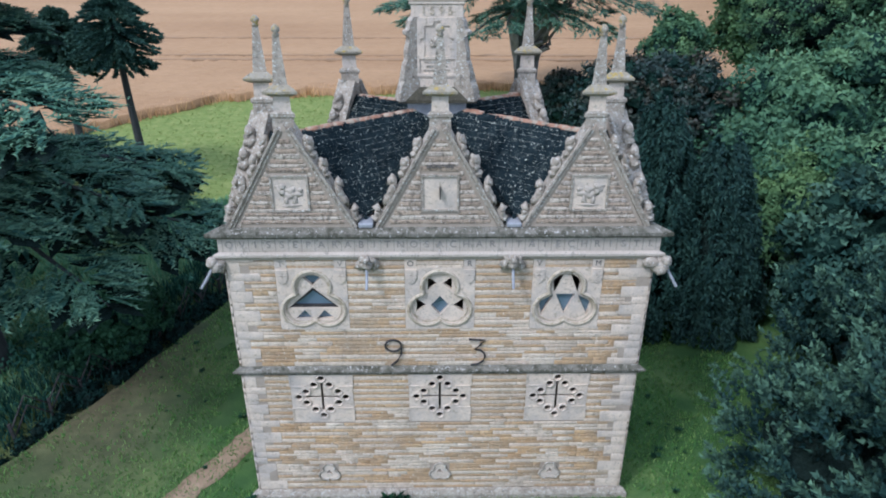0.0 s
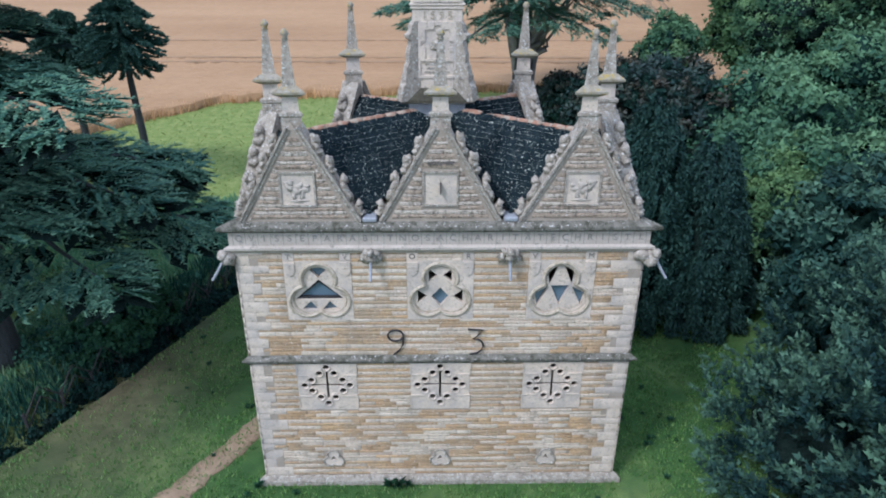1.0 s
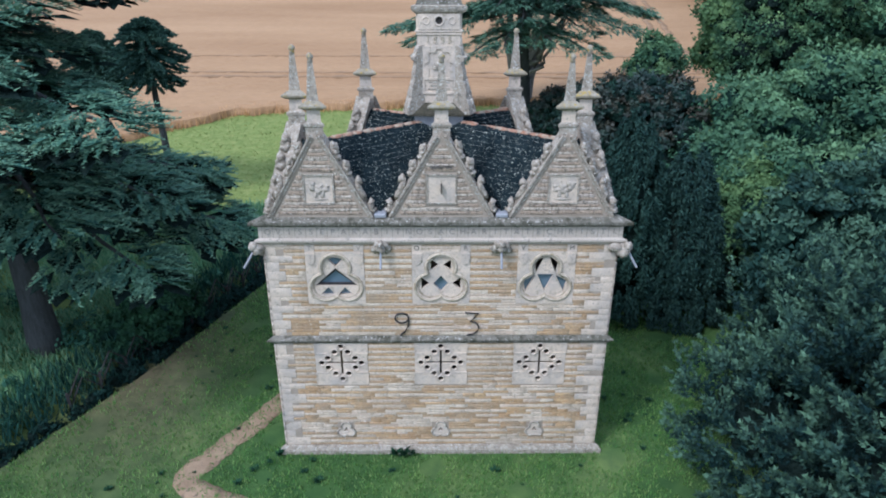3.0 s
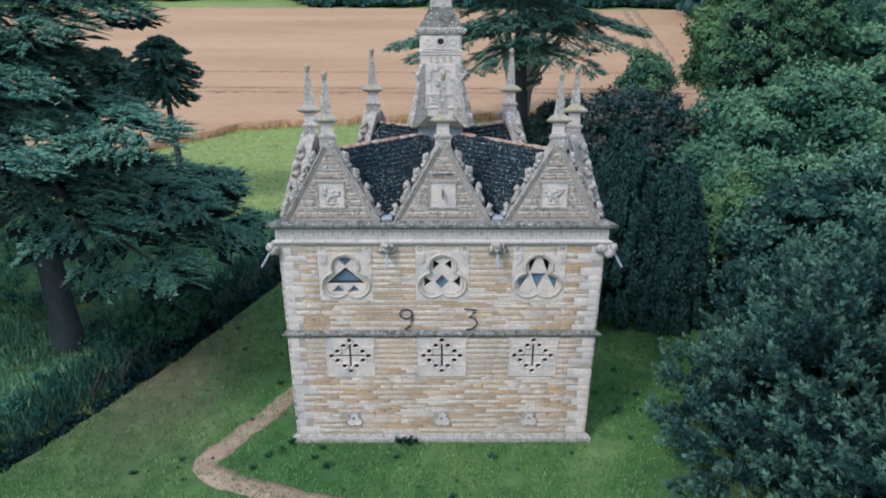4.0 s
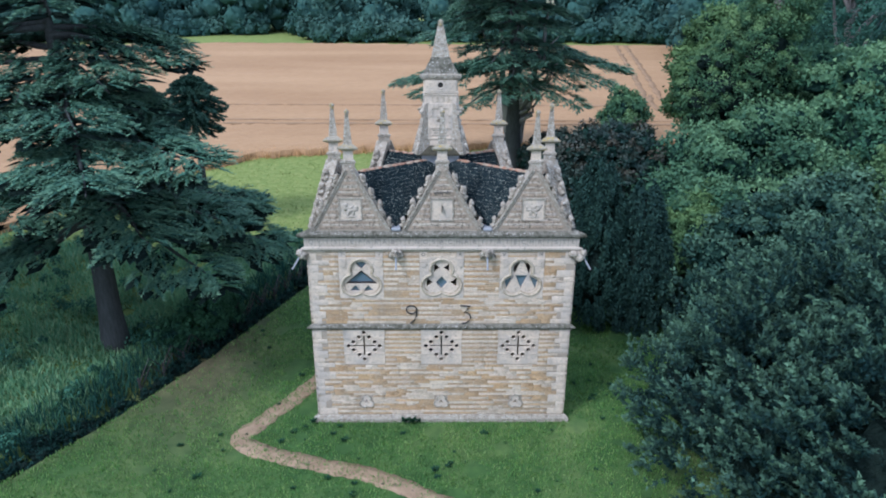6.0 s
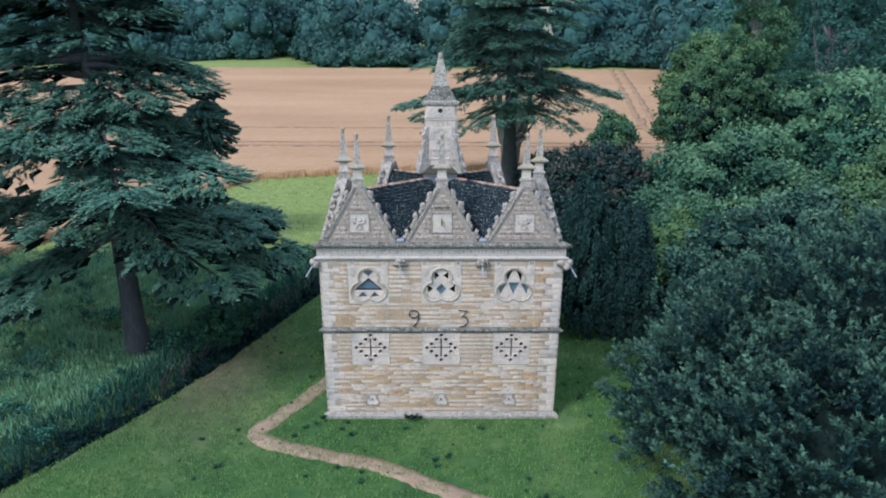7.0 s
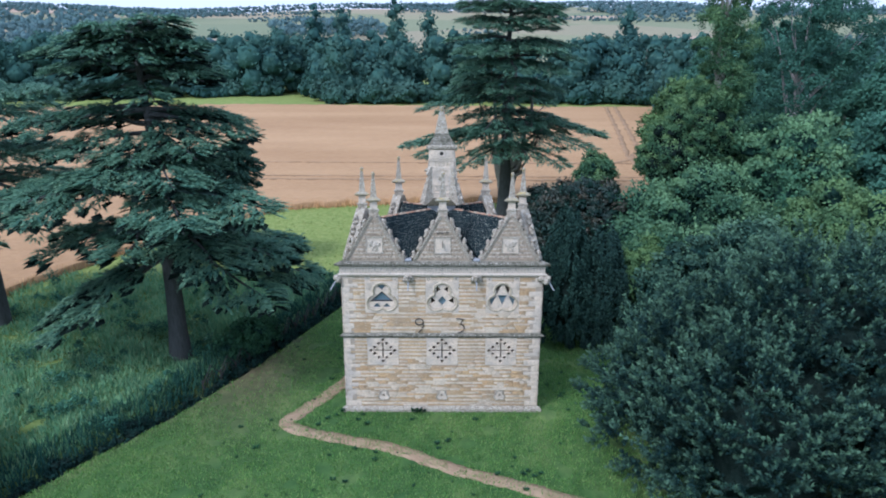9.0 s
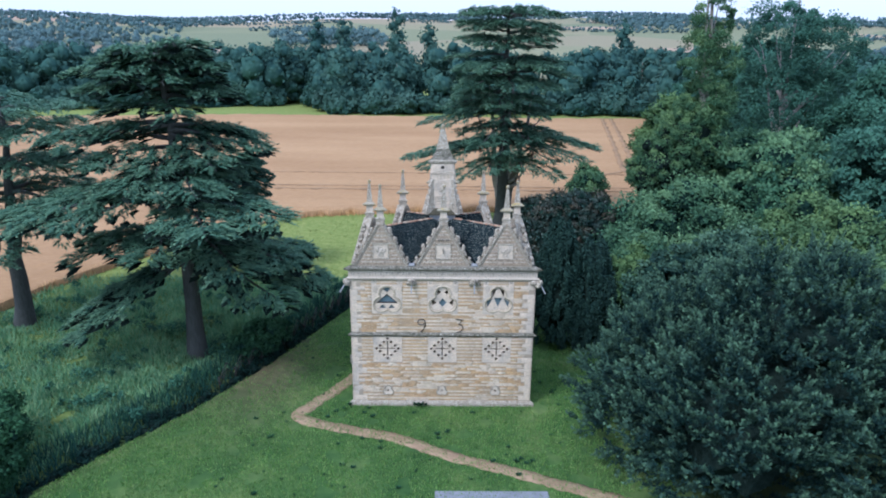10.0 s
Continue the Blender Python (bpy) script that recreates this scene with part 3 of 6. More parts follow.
def cedar(name, label, base, height, lean, plates, trunk_r=0.55, stems=(), dead=0, dense=26, needle=0.21):
    """A cedar: a bare trunk, long limbs, and on each limb a flat plate of needle sprays.
    plates: (height at the trunk, angle from +x in degrees, reach, height of the tip, half width)."""
    top = tagged(new(name), label, "cedar tree")
    top.location = base
    trunk = limb_line((0, 0, -0.2), (lean[0], lean[1], height * 0.97), 0, 0.1, 10)
    place("trunk", tubes_mesh("trunk", [(trunk, np.concatenate([[trunk_r * 1.35], np.linspace(trunk_r, 0.12, 9)]))], M_BARK, 9), top)
    for a, b, r in stems:
        place("stem", tubes_mesh("stem", [(limb_line(a, b, 0, 0.15, 8), np.linspace(r, 0.06, 8))], M_DEAD, 8), top)
    P, D, T, FP, FD, FC, FL = [], [], [], [], [], [], []
    for z, angle, reach, tip_z, half in plates:
        a = radians(angle)
        f = z / height
        root = np.array([lean[0] * f, lean[1] * f, z])
        out = np.array([math.cos(a), math.sin(a), 0.0])
        tip = root + out * reach
        tip[2] = tip_z
        limb = limb_line(root, tip, 0.05 * reach, 0.08, 8)
        place("limb", tubes_mesh("limb", [(limb, np.linspace(0.08 + 0.014 * reach, 0.02, 8))], M_BARK, 6), top)
        # sprays in a level fan off the limb, feathered on both sides, nodding at their tips
        m = int(reach * half * dense)
        u = RNG.uniform(0.1, 1.0, m) ** 0.7
        q = np.stack([np.interp(u, np.linspace(0, 1, 8), limb[:, i]) for i in range(3)], 1)
        side = RNG.choice([-1, 1], m)
        swing = side * np.radians(RNG.uniform(20, 80, m))
        broad = half * np.sin(np.clip(u, 0.05, 1) ** 1.1 * 2.75) ** 0.7 * (0.85 + 0.3 * np.sin(u * 19 + angle))
        off = RNG.uniform(0, 1, m) ** 0.8 * broad
        q[:, 0] += off * side * -math.sin(a)
        q[:, 1] += off * side * math.cos(a)
        q[:, 2] += 0.24 + 0.1 * np.sin(q[:, 0] * 3.1) * np.sin(q[:, 1] * 2.7) - 0.3 * (off / half) ** 2 * half * 0.6 + RNG.normal(0, 0.09, m)
        way = np.stack([np.cos(a + swing), np.sin(a + swing), RNG.normal(-0.06, 0.12, m)], 1)
        bl = RNG.uniform(0.3, 0.8, m) * (0.8 + 0.04 * reach)
        cross = unit(np.stack([-way[:, 1], way[:, 0], RNG.normal(0, 0.15, m)], 1))
        FP.append(q + way * (bl * 0.45)[:, None] - np.array([0, 0, 0.05])), FD.append(way), FC.append(cross), FL.append(bl)
        w = 11
        s = np.broadcast_to(np.linspace(0.0, 1.0, w), (m, w)) + RNG.uniform(-0.04, 0.04, (m, w))
        hand = np.where(np.arange(w) % 2 == 0, 1.0, -1.0)[None]
        p = q[:, None] + way[:, None] * (s * bl[:, None])[..., None]
        p = p + cross[:, None] * (hand * (0.15 * (1.15 - s)) * bl[:, None])[..., None]
        p[..., 2] += 0.04 - 0.22 * s ** 2 * bl[:, None]
        dd = way[:, None] * 0.75 + cross[:, None] * (hand * 0.75)[..., None] + RNG.normal(size=(m, w, 3)) * 0.2 + np.array([0, 0, 0.12])
        P.append(p.reshape(-1, 3)), D.append(dd.reshape(-1, 3))
        # limb ends and plate edges paler: new growth with light painted in
        fresh_lit = np.clip(0.55 + 0.5 * u + 0.4 * off / half - 0.45, 0, 1) * RNG.uniform(0.4, 1.0, m) * RNG.uniform(0.65, 1.15)
        T.append(((0.3 + 0.7 * s) * fresh_lit[:, None]).clip(0, 1).ravel())
    P, D, T = np.concatenate(P), np.concatenate(D), np.concatenate(T)
    FP, FD, FC, FL = (np.concatenate(q) for q in (FP, FD, FC, FL))
    place("crown", crown_mesh("crown", (P, D, T, NONE3, NONE3, np.broadcast_to(np.array([0, 0, 1.0]), P.shape)), needle, needle * 0.33, M_CEDAR, 0.2), top)
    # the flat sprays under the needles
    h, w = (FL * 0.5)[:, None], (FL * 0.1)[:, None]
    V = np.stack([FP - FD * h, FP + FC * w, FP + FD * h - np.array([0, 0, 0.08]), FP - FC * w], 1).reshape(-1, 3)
    lower = np.arange(0, len(FP), 6)  # added sheets below, near-black as painted shade; they also shut out the light
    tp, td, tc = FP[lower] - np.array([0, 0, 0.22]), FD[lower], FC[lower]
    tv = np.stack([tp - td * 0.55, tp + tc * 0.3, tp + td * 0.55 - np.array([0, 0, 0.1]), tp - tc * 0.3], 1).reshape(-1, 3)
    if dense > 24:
        place("twig", mesh_quads("twig", tv, np.arange(len(tv)).reshape(-1, 4), M_TWIG_SHADE), top)
    place("spray", mesh_quads("spray", V, np.arange(len(V)).reshape(-1, 4), M_CEDAR), top)
    for k in range(dead):
        a = RNG.uniform(-0.7, 1.0)
        z0 = RNG.uniform(5.5, 9)
        end = (0.9 + math.cos(a) * RNG.uniform(2.5, 5), math.sin(a) * 2 - 1.2, z0 + RNG.uniform(0.5, 4.5))
        place("bare_limb", tubes_mesh("bare_limb", [(limb_line((0.5, -0.3, z0 - 2), end, 0.3, 0.2), np.linspace(0.2, 0.03, 7))], M_DEAD, 6), top, None, "bare grey limb with no needles")
    return top


def ring(z, n, reach, tip_z, half, first=0.0, loose=0.35):
    """Plates all round the trunk at one height, unevenly set."""
    made = []
    for k in range(n):
        up = RNG.uniform(-loose, loose)
        made.append((z + up, first + 360 * k / n + RNG.uniform(-14, 14), reach * RNG.uniform(0.75, 1.08), tip_z + up + RNG.uniform(-0.3, 0.3), half * RNG.uniform(0.8, 1.2)))
    return made


def monkey_puzzle(label, base, height, reach, lean):
    top = tagged(new("monkey_puzzle_tree"), label, "tree", "monkey puzzle trees")
    top.location = base
    place("trunk", tubes_mesh("trunk", [(limb_line((0, 0, -0.1), (lean, 0, height), 0, 0.05), np.linspace(0.26, 0.12, 7))], M_BARK), top)
    P, D, lines = [], [], []
    for k in range(260):
        a, el = RNG.uniform(0, 2 * math.pi), RNG.uniform(-0.85, 1.35)
        ln = reach * RNG.uniform(0.85, 1.05) * (1 - 0.38 * max(el, 0))
        root = np.array([lean * (1 - 0.05), 0, height - 1.7 + 0.9 * el])
        u = np.linspace(0, 1, 9)
        flat = np.array([math.cos(a), math.sin(a), 0])
        line = root + flat[None] * (ln * math.cos(el) * u)[:, None]
        line[:, 2] = root[2] + ln * math.sin(el) * u * (1.35 - 0.8 * u) - 0.2 * ln * u ** 2 * math.cos(el) ** 2
        lines.append((line, np.linspace(0.06, 0.035, 9)))
        n = 80
        s = RNG.uniform(0.3, 1, n)
        q = np.stack([np.interp(s, u, line[:, i]) for i in range(3)], 1)
        side = unit(RNG.normal(size=(n, 3)))
        P.append(q + side * 0.05), D.append(side + flat * 0.9)
    place("branch", tubes_mesh("branch", lines, M_MONKEY, 5), top)
    place("crown", crown_mesh("crown", (np.concatenate(P), np.concatenate(D), RNG.random(sum(map(len, P))) * 0.4, NONE3, NONE3), 0.26, 0.13, M_MONKEY, 0), top)
    return top


def columnar_yew(label, base, height, r, strands=170):
    """An upright yew: strands of foliage hang and stand side by side round a narrow cone."""
    top = tagged(new("columnar_yew"), label, "yew tree", "columnar yews")
    top.location = base
    place("trunk", tubes_mesh("trunk", [(limb_line((0, 0, -0.1), (0, 0, height * 0.9), 0, 0.03), np.linspace(0.28, 0.05, 7))], M_BARK), top)
    P, D = [], []
    for k in range(strands):
        a, f = RNG.uniform(0, 2 * math.pi), RNG.uniform(0.02, 0.93)
        rr = r * (1 - f ** 1.6) ** 0.75 * RNG.uniform(0.82, 1.06)
        ln = RNG.uniform(0.9, 2.0)
        n = 200
        u = RNG.random(n)
        out = np.array([math.cos(a), math.sin(a), 0])
        p = out[None] * (rr + 0.16 * np.sin(u * 3.0))[:, None] + np.array([0, 0, 1.0])[None] * (height * f - ln * (u - 0.4))[:, None]
        p += RNG.normal(size=(n, 3)) * np.array([0.1, 0.1, 0.05]) * (0.5 + u)[:, None]
        P.append(p), D.append(out[None] * 0.55 + RNG.normal(size=(n, 3)) * 0.5 + np.array([0, 0, -0.7]))
    place("crown", crown_mesh("crown", (np.concatenate(P), np.concatenate(D), RNG.random(sum(map(len, P))) * 0.5, np.array([[0, 0, height * 0.36]]), np.array([[r * 0.7, r * 0.7, height * 0.4]])), 0.26, 0.085, M_IRISH, 0.1, None, 12, 8, 2), top)
    return top


def grass_mesh(name, xy, height, width, material, ground, lean=0.35, per=1):
    n = len(xy)
    h = np.broadcast_to(height, (n,)) * RNG.uniform(0.5, 1.3, n)
    D = unit(np.concatenate([RNG.normal(0, lean, (n, 2)), np.ones((n, 1))], 1))
    P = np.concatenate([xy, (ground(xy[:, 0], xy[:, 1]))[:, None]], 1) + D * (h * 0.45)[:, None]
    S = unit(np.stack([RNG.normal(size=n), RNG.normal(size=n), np.zeros(n)], 1))
    W = (np.broadcast_to(width, (n,)) * RNG.uniform(0.6, 1.4, n))[:, None] / 2
    H = (h / 2)[:, None]
    V = np.stack([P - D * H - S * W, P - D * H + S * W, P + D * H + S * W * 0.25, P + D * H - S * W * 0.25], 1).reshape(-1, 3)
    return mesh_quads(name, V, np.arange(4 * n).reshape(-1, 4), material)


# ---- land ----
BANK = np.array([(-23.5, -16.0), (-19.4, -8.0), (-17.1, -4.4), (-14.5, -0.6), (-11.3, 5.4), (-7.4, 14.7), (-4.5, 22.0)])


def bank_side(x, y):
    """Distance to the overgrown bank's foot: positive on its wild side."""
    bx = np.interp(y, BANK[:, 1], BANK[:, 0])
    return (bx - x) * 0.87


def height_at(x, y):
    x, y = np.asarray(x, float), np.asarray(y, float)
    r = np.hypot(x, y)
    u = np.clip((r - 320) / 1300, 0, 1)
    hills = 39 * u * u * (3 - 2 * u) * (0.85 + 0.18 * np.sin(x / 260 + 0.6) + 0.1 * np.sin(x / 97 + y / 400))
    dip = -5 * np.exp(-((r - 330) / 110) ** 2)
    b = bank_side(x, y)
    near = (y > -16) & (y < 22)
    ditch = np.where(near, -0.85 * np.exp(-((b - 0.75) / 0.7) ** 2), 0)
    rough = np.where((b > 0.8) & near, 0.1 * np.sin(x * 1.3) * np.cos(y * 1.1), 0)
    return hills + dip + ditch + rough


def spaced(reach, n, fine):
    """Grid lines, close together in the middle and far apart out to the horizon."""
    k = np.linspace(-1, 1, n)
    s = np.arcsinh(reach / fine)
    return fine * np.sinh(k * s)


gx, gy = spaced(4200, 240, 12), spaced(4200, 240, 12)
GX, GY = np.meshgrid(gx, gy)
GV = np.stack([GX, GY, height_at(GX, GY)], -1).reshape(-1, 3)
gi, gj = np.meshgrid(np.arange(239), np.arange(239), indexing="ij")
ga = gi * 240 + gj
ground_mesh = mesh_quads("ground", GV, np.stack([ga, ga + 1, ga + 241, ga + 240], -1).reshape(-1, 4), M_GROUND)
ground_mesh.shade_smooth()
cover = np.zeros((len(GV), 4), np.float32)
_b = bank_side(GV[:, 0], GV[:, 1])
_r = np.hypot(GV[:, 0], GV[:, 1])
_wild = 0.5 * np.clip((_b - 0.3) / 1.2, 0, 1)
_wild = np.maximum(_wild, np.clip((GV[:, 1] - 14) / 4, 0, 1))
cover[:, 0] = _wild
cover[:, 1] = np.clip((_r - 230) / 60, 0, 1)
# brown bank strip and patch: bare earth, plus the cedar's shade painted in
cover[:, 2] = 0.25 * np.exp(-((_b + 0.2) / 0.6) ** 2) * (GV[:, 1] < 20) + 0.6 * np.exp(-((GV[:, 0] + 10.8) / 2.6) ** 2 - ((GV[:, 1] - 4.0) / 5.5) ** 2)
cover[:, 2] += 0.4 * np.clip(1.2 - np.hypot((GV[:, 0] - 17) / 8.6, (GV[:, 1] + 4) / 8.6), 0, 1)
cover[:, 2] = np.clip(cover[:, 2], 0, 0.9)
cover[:, 3] = 1
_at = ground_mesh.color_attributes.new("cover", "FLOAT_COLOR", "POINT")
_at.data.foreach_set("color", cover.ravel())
tagged(new("ground", ground_mesh), "mown green lawn and rough meadow running out to far fields", "ground", kind="structure")

# the wheat stands above the turf as one mass with uneven edges
WHEAT_EDGE = [(-120, 2), (-60, 6), (-34, 11), (-31.5, 19), (-24, 34), (-17, 41.5), (-10, 43.2), (6, 45), (30, 47), (70, 50), (110, 60)]
wx = np.linspace(-130, 62, 300)
near_edge = np.interp(wx, [p[0] for p in WHEAT_EDGE], [p[1] for p in WHEAT_EDGE]) + 0.35 * np.sin(wx * 1.7) + 0.25 * np.sin(wx * 4.1)
far_edge = np.interp(wx, [-130, -80, -45, -14, 28, 46, 62], [118, 128, 133.9, 132.9, 131, 131.8, 131]) + 0.5 * np.sin(wx * 0.9)
wt = np.linspace(0, 1, 150) ** 1.3
WV = np.empty((152, 300, 3))
for k in range(152):
    u = wt[min(max(k - 1, 0), 149)]
    WV[k, :, 0], WV[k, :, 1] = wx, near_edge * (1 - u) + far_edge * u
    WV[k, :, 2] = -0.2 if k in (0, 151) else 0.62
WV[1:151, :, 2] += RNG.normal(0, 0.04, (150, 300))
wi, wj = np.meshgrid(np.arange(151), np.arange(299), indexing="ij")
wa = wi * 300 + wj
wheat_mesh = mesh_quads("wheat_field", WV.reshape(-1, 3), np.stack([wa, wa + 1, wa + 301, wa + 300], -1).reshape(-1, 4), M_WHEAT)
wheat_mesh.shade_smooth()
tagged(new("wheat_field", wheat_mesh), "ripe golden wheat field with tractor lines", "field", kind="structure")


def ribbon(name, line, width, z, material, wobble=0.05, step=0.3, label="", category="", thick=0.05, wave=3.0):
    """A strip of trodden ground along a line, with frayed edges and a small depth."""
    P = np.array(line, float)
    s = np.concatenate([[0], np.cumsum(np.linalg.norm(np.diff(P, axis=0), axis=1))])
    n = max(8, int(s[-1] / step))
    u = np.linspace(0, s[-1], n)
    Q = np.stack([np.interp(u, s, P[:, 0]), np.interp(u, s, P[:, 1])], 1)
    Q[1:-1] = (Q[:-2] + 2 * Q[1:-1] + Q[2:]) / 4
    T = unit(np.gradient(Q, axis=0))
    N = np.stack([-T[:, 1], T[:, 0]], 1)
    wl = width / 2 + wobble * (np.sin(u * wave) + np.sin(u * wave * 2.7 + 1)) + RNG.normal(0, wobble * 0.4, n)
    wr = width / 2 + wobble * (np.sin(u * wave * 1.2 + 2) + np.sin(u * wave * 3.1)) + RNG.normal(0, wobble * 0.4, n)
    rows = []
    for off, dz in ((wl, -thick), (wl, 0), (wl * 0.33, 0.006), (-wr * 0.33, 0.004), (-wr, 0), (-wr, -thick)):
        rows.append(np.concatenate([Q + N * off[:, None], np.full((n, 1), z + dz)], 1))
    V = np.stack(rows, 1).reshape(-1, 3)
    i, j = np.meshgrid(np.arange(n - 1), np.arange(5), indexing="ij")
    a = i * 6 + j
    me = mesh_quads(name, V, np.stack([a, a + 6, a + 7, a + 1], -1).reshape(-1, 4), material)
    return tagged(new(name, me), label, category, kind="structure")


ribbon("path", [(-5.35, 3.6), (-6.1, 2.1), (-7.2, 0.35), (-8.25, -1.3), (-7.2, -1.95), (-5.6, -2.5), (-2.5, -3.4), (0.45, -5.15), (3.2, -6.3), (5.8, -7.5), (8.2, -8.6), (12, -10.6)], 0.8, 0.025, M_EARTH, 0.035,
       label="trodden brown gravel path across the lawn", category="path")
for a, b, w in (((-80, 64.0), (29, 64.4), 0.4), ((-80, 53.2), (29, 53.4), 0.6), ((-80, 55.2), (29, 55.4), 0.5)):
    ribbon("tractor_line", [a, ((a[0] + b[0]) / 2, a[1] + 0.7), b], w, 0.69, M_TRACK, 0.12, 0.8, "dark tractor line pressed through the wheat", "track", 0.2, 0.9)
for dx in (-0.2, 1.8):
    ribbon("tractor_line", [(38.4 + dx, 131), (34.6 + dx, 108), (31.2 + dx, 88), (27.9 + dx, 70), (27.3 + dx, 62), (28.6 + dx, 52)], 0.75, 0.695, M_TRACK, 0.12, 0.8, "dark tractor line pressed through the wheat", "track", 0.2, 0.9)
ribbon("tractor_line", [(19, 64.0), (24, 64.6), (27.4, 66.8), (29.0, 72.0)], 0.7, 0.7, M_TRACK, 0.12, 0.8, "dark tractor line turning off through the wheat", "track", 0.2, 0.9)


# ---- trees ----
cedar("cedar_tree", "great blue-green cedar with layered level limbs on the bank", (-16.1, 6.3, -0.1), 19.6, (-0.4, 0.0), ring(19.1, 8, 2.9, 19.2, 1.5) + ring(18.4, 8, 3.7, 18.2, 1.6, 60) + [
    (17.9, 178, 5.0, 18.1, 1.9), (17.6, 208, 4.6, 17.1, 1.5), (17.4, 18, 4.3, 16.9, 1.5), (17.3, -18, 4.0, 16.8, 1.4), (17.2, 130, 4.6, 16.6, 1.6), (16.8, 60, 4.4, 16.2, 1.6), (16.4, 165, 4.4, 15.6, 1.3),
    (16.6, -60, 3.4, 15.9, 1.4), (16.8, 95, 4.4, 16.3, 1.6), (15.2, 32, 5.6, 14.0, 1.7), (14.1, -44, 5.2, 13.1, 1.9), (13.7, -82, 4.6, 12.9, 1.8), (13.9, -140, 5.2, 13.0, 1.5), (15.4, 176, 8.2, 13.6, 1.6), (15.2, 200, 6.2, 13.7, 1.3), (14.9, 4, 5.8, 13.5, 1.6), (14.6, -24, 4.9, 13.3, 1.5), (14.6, 62, 6.0, 13.9, 1.6), (14.5, 108, 6.4, 14.0, 1.7), (14.4, 145, 6.4, 13.7, 1.5),
    (13.1, -60, 6.6, 11.9, 2.3), (12.9, -98, 5.8, 12.0, 2.1), (13.0, -22, 4.3, 11.9, 1.8), (12.4, 30, 3.9, 11.8, 1.5),
    (11.7, 190, 10.4, 9.6, 1.9), (11.4, 210, 9.2, 9.8, 1.8), (11.3, 166, 9.2, 10.0, 1.8), (11.0, -128, 7.6, 10.2, 1.8), (11.8, 75, 5.6, 11.0, 1.8), (11.5, 120, 7.4, 10.6, 2.0),
    (11.3, 6, 4.3, 10.4, 1.6), (10.9, -34, 8.8, 10.3, 2.2), (10.7, -62, 9.0, 10.4, 2.3), (10.4, 36, 4.4, 9.8, 1.5),
    (8.8, 198, 6.6, 7.2, 1.6), (8.5, 164, 7.0, 7.4, 1.7), (8.9, -88, 6.2, 8.5, 2.3), (8.8, -48, 8.0, 7.7, 2.4), (8.7, -14, 7.8, 6.9, 2.2), (8.3, 20, 8.0, 6.4, 2.1), (7.7, -32, 8.6, 5.4, 2.2),
    (7.4, 4, 8.8, 5.0, 2.3), (7.2, 36, 8.0, 5.2, 2.1), (7.0, 64, 7.0, 5.8, 2.0), (7.5, 100, 7.0, 6.4, 2.0), (7.5, 135, 7.0, 6.3, 1.9),
    (7.1, 182, 7.7, 2.4, 1.5), (6.9, 199, 7.2, 2.0, 1.5), (7.0, 167, 6.8, 2.8, 1.4), (6.6, 214, 5.6, 3.4, 1.3)], 0.55)
cedar("cedar_tree", "old dark cedar at the edge of the wheat", (-30.2, 11.3, 0), 16.0, (0.9, 0.0), ring(7.8, 6, 6.6, 6.4, 1.8) + ring(9.6, 7, 7.2, 8.8, 2.0, 30) + ring(11.8, 7, 7.4, 11.4, 2.1) + ring(13.8, 7, 6.8, 13.8, 2.0, 10) + ring(15.3, 6, 5.2, 15.5, 1.9), 0.6, (), 0, 18, 0.24)
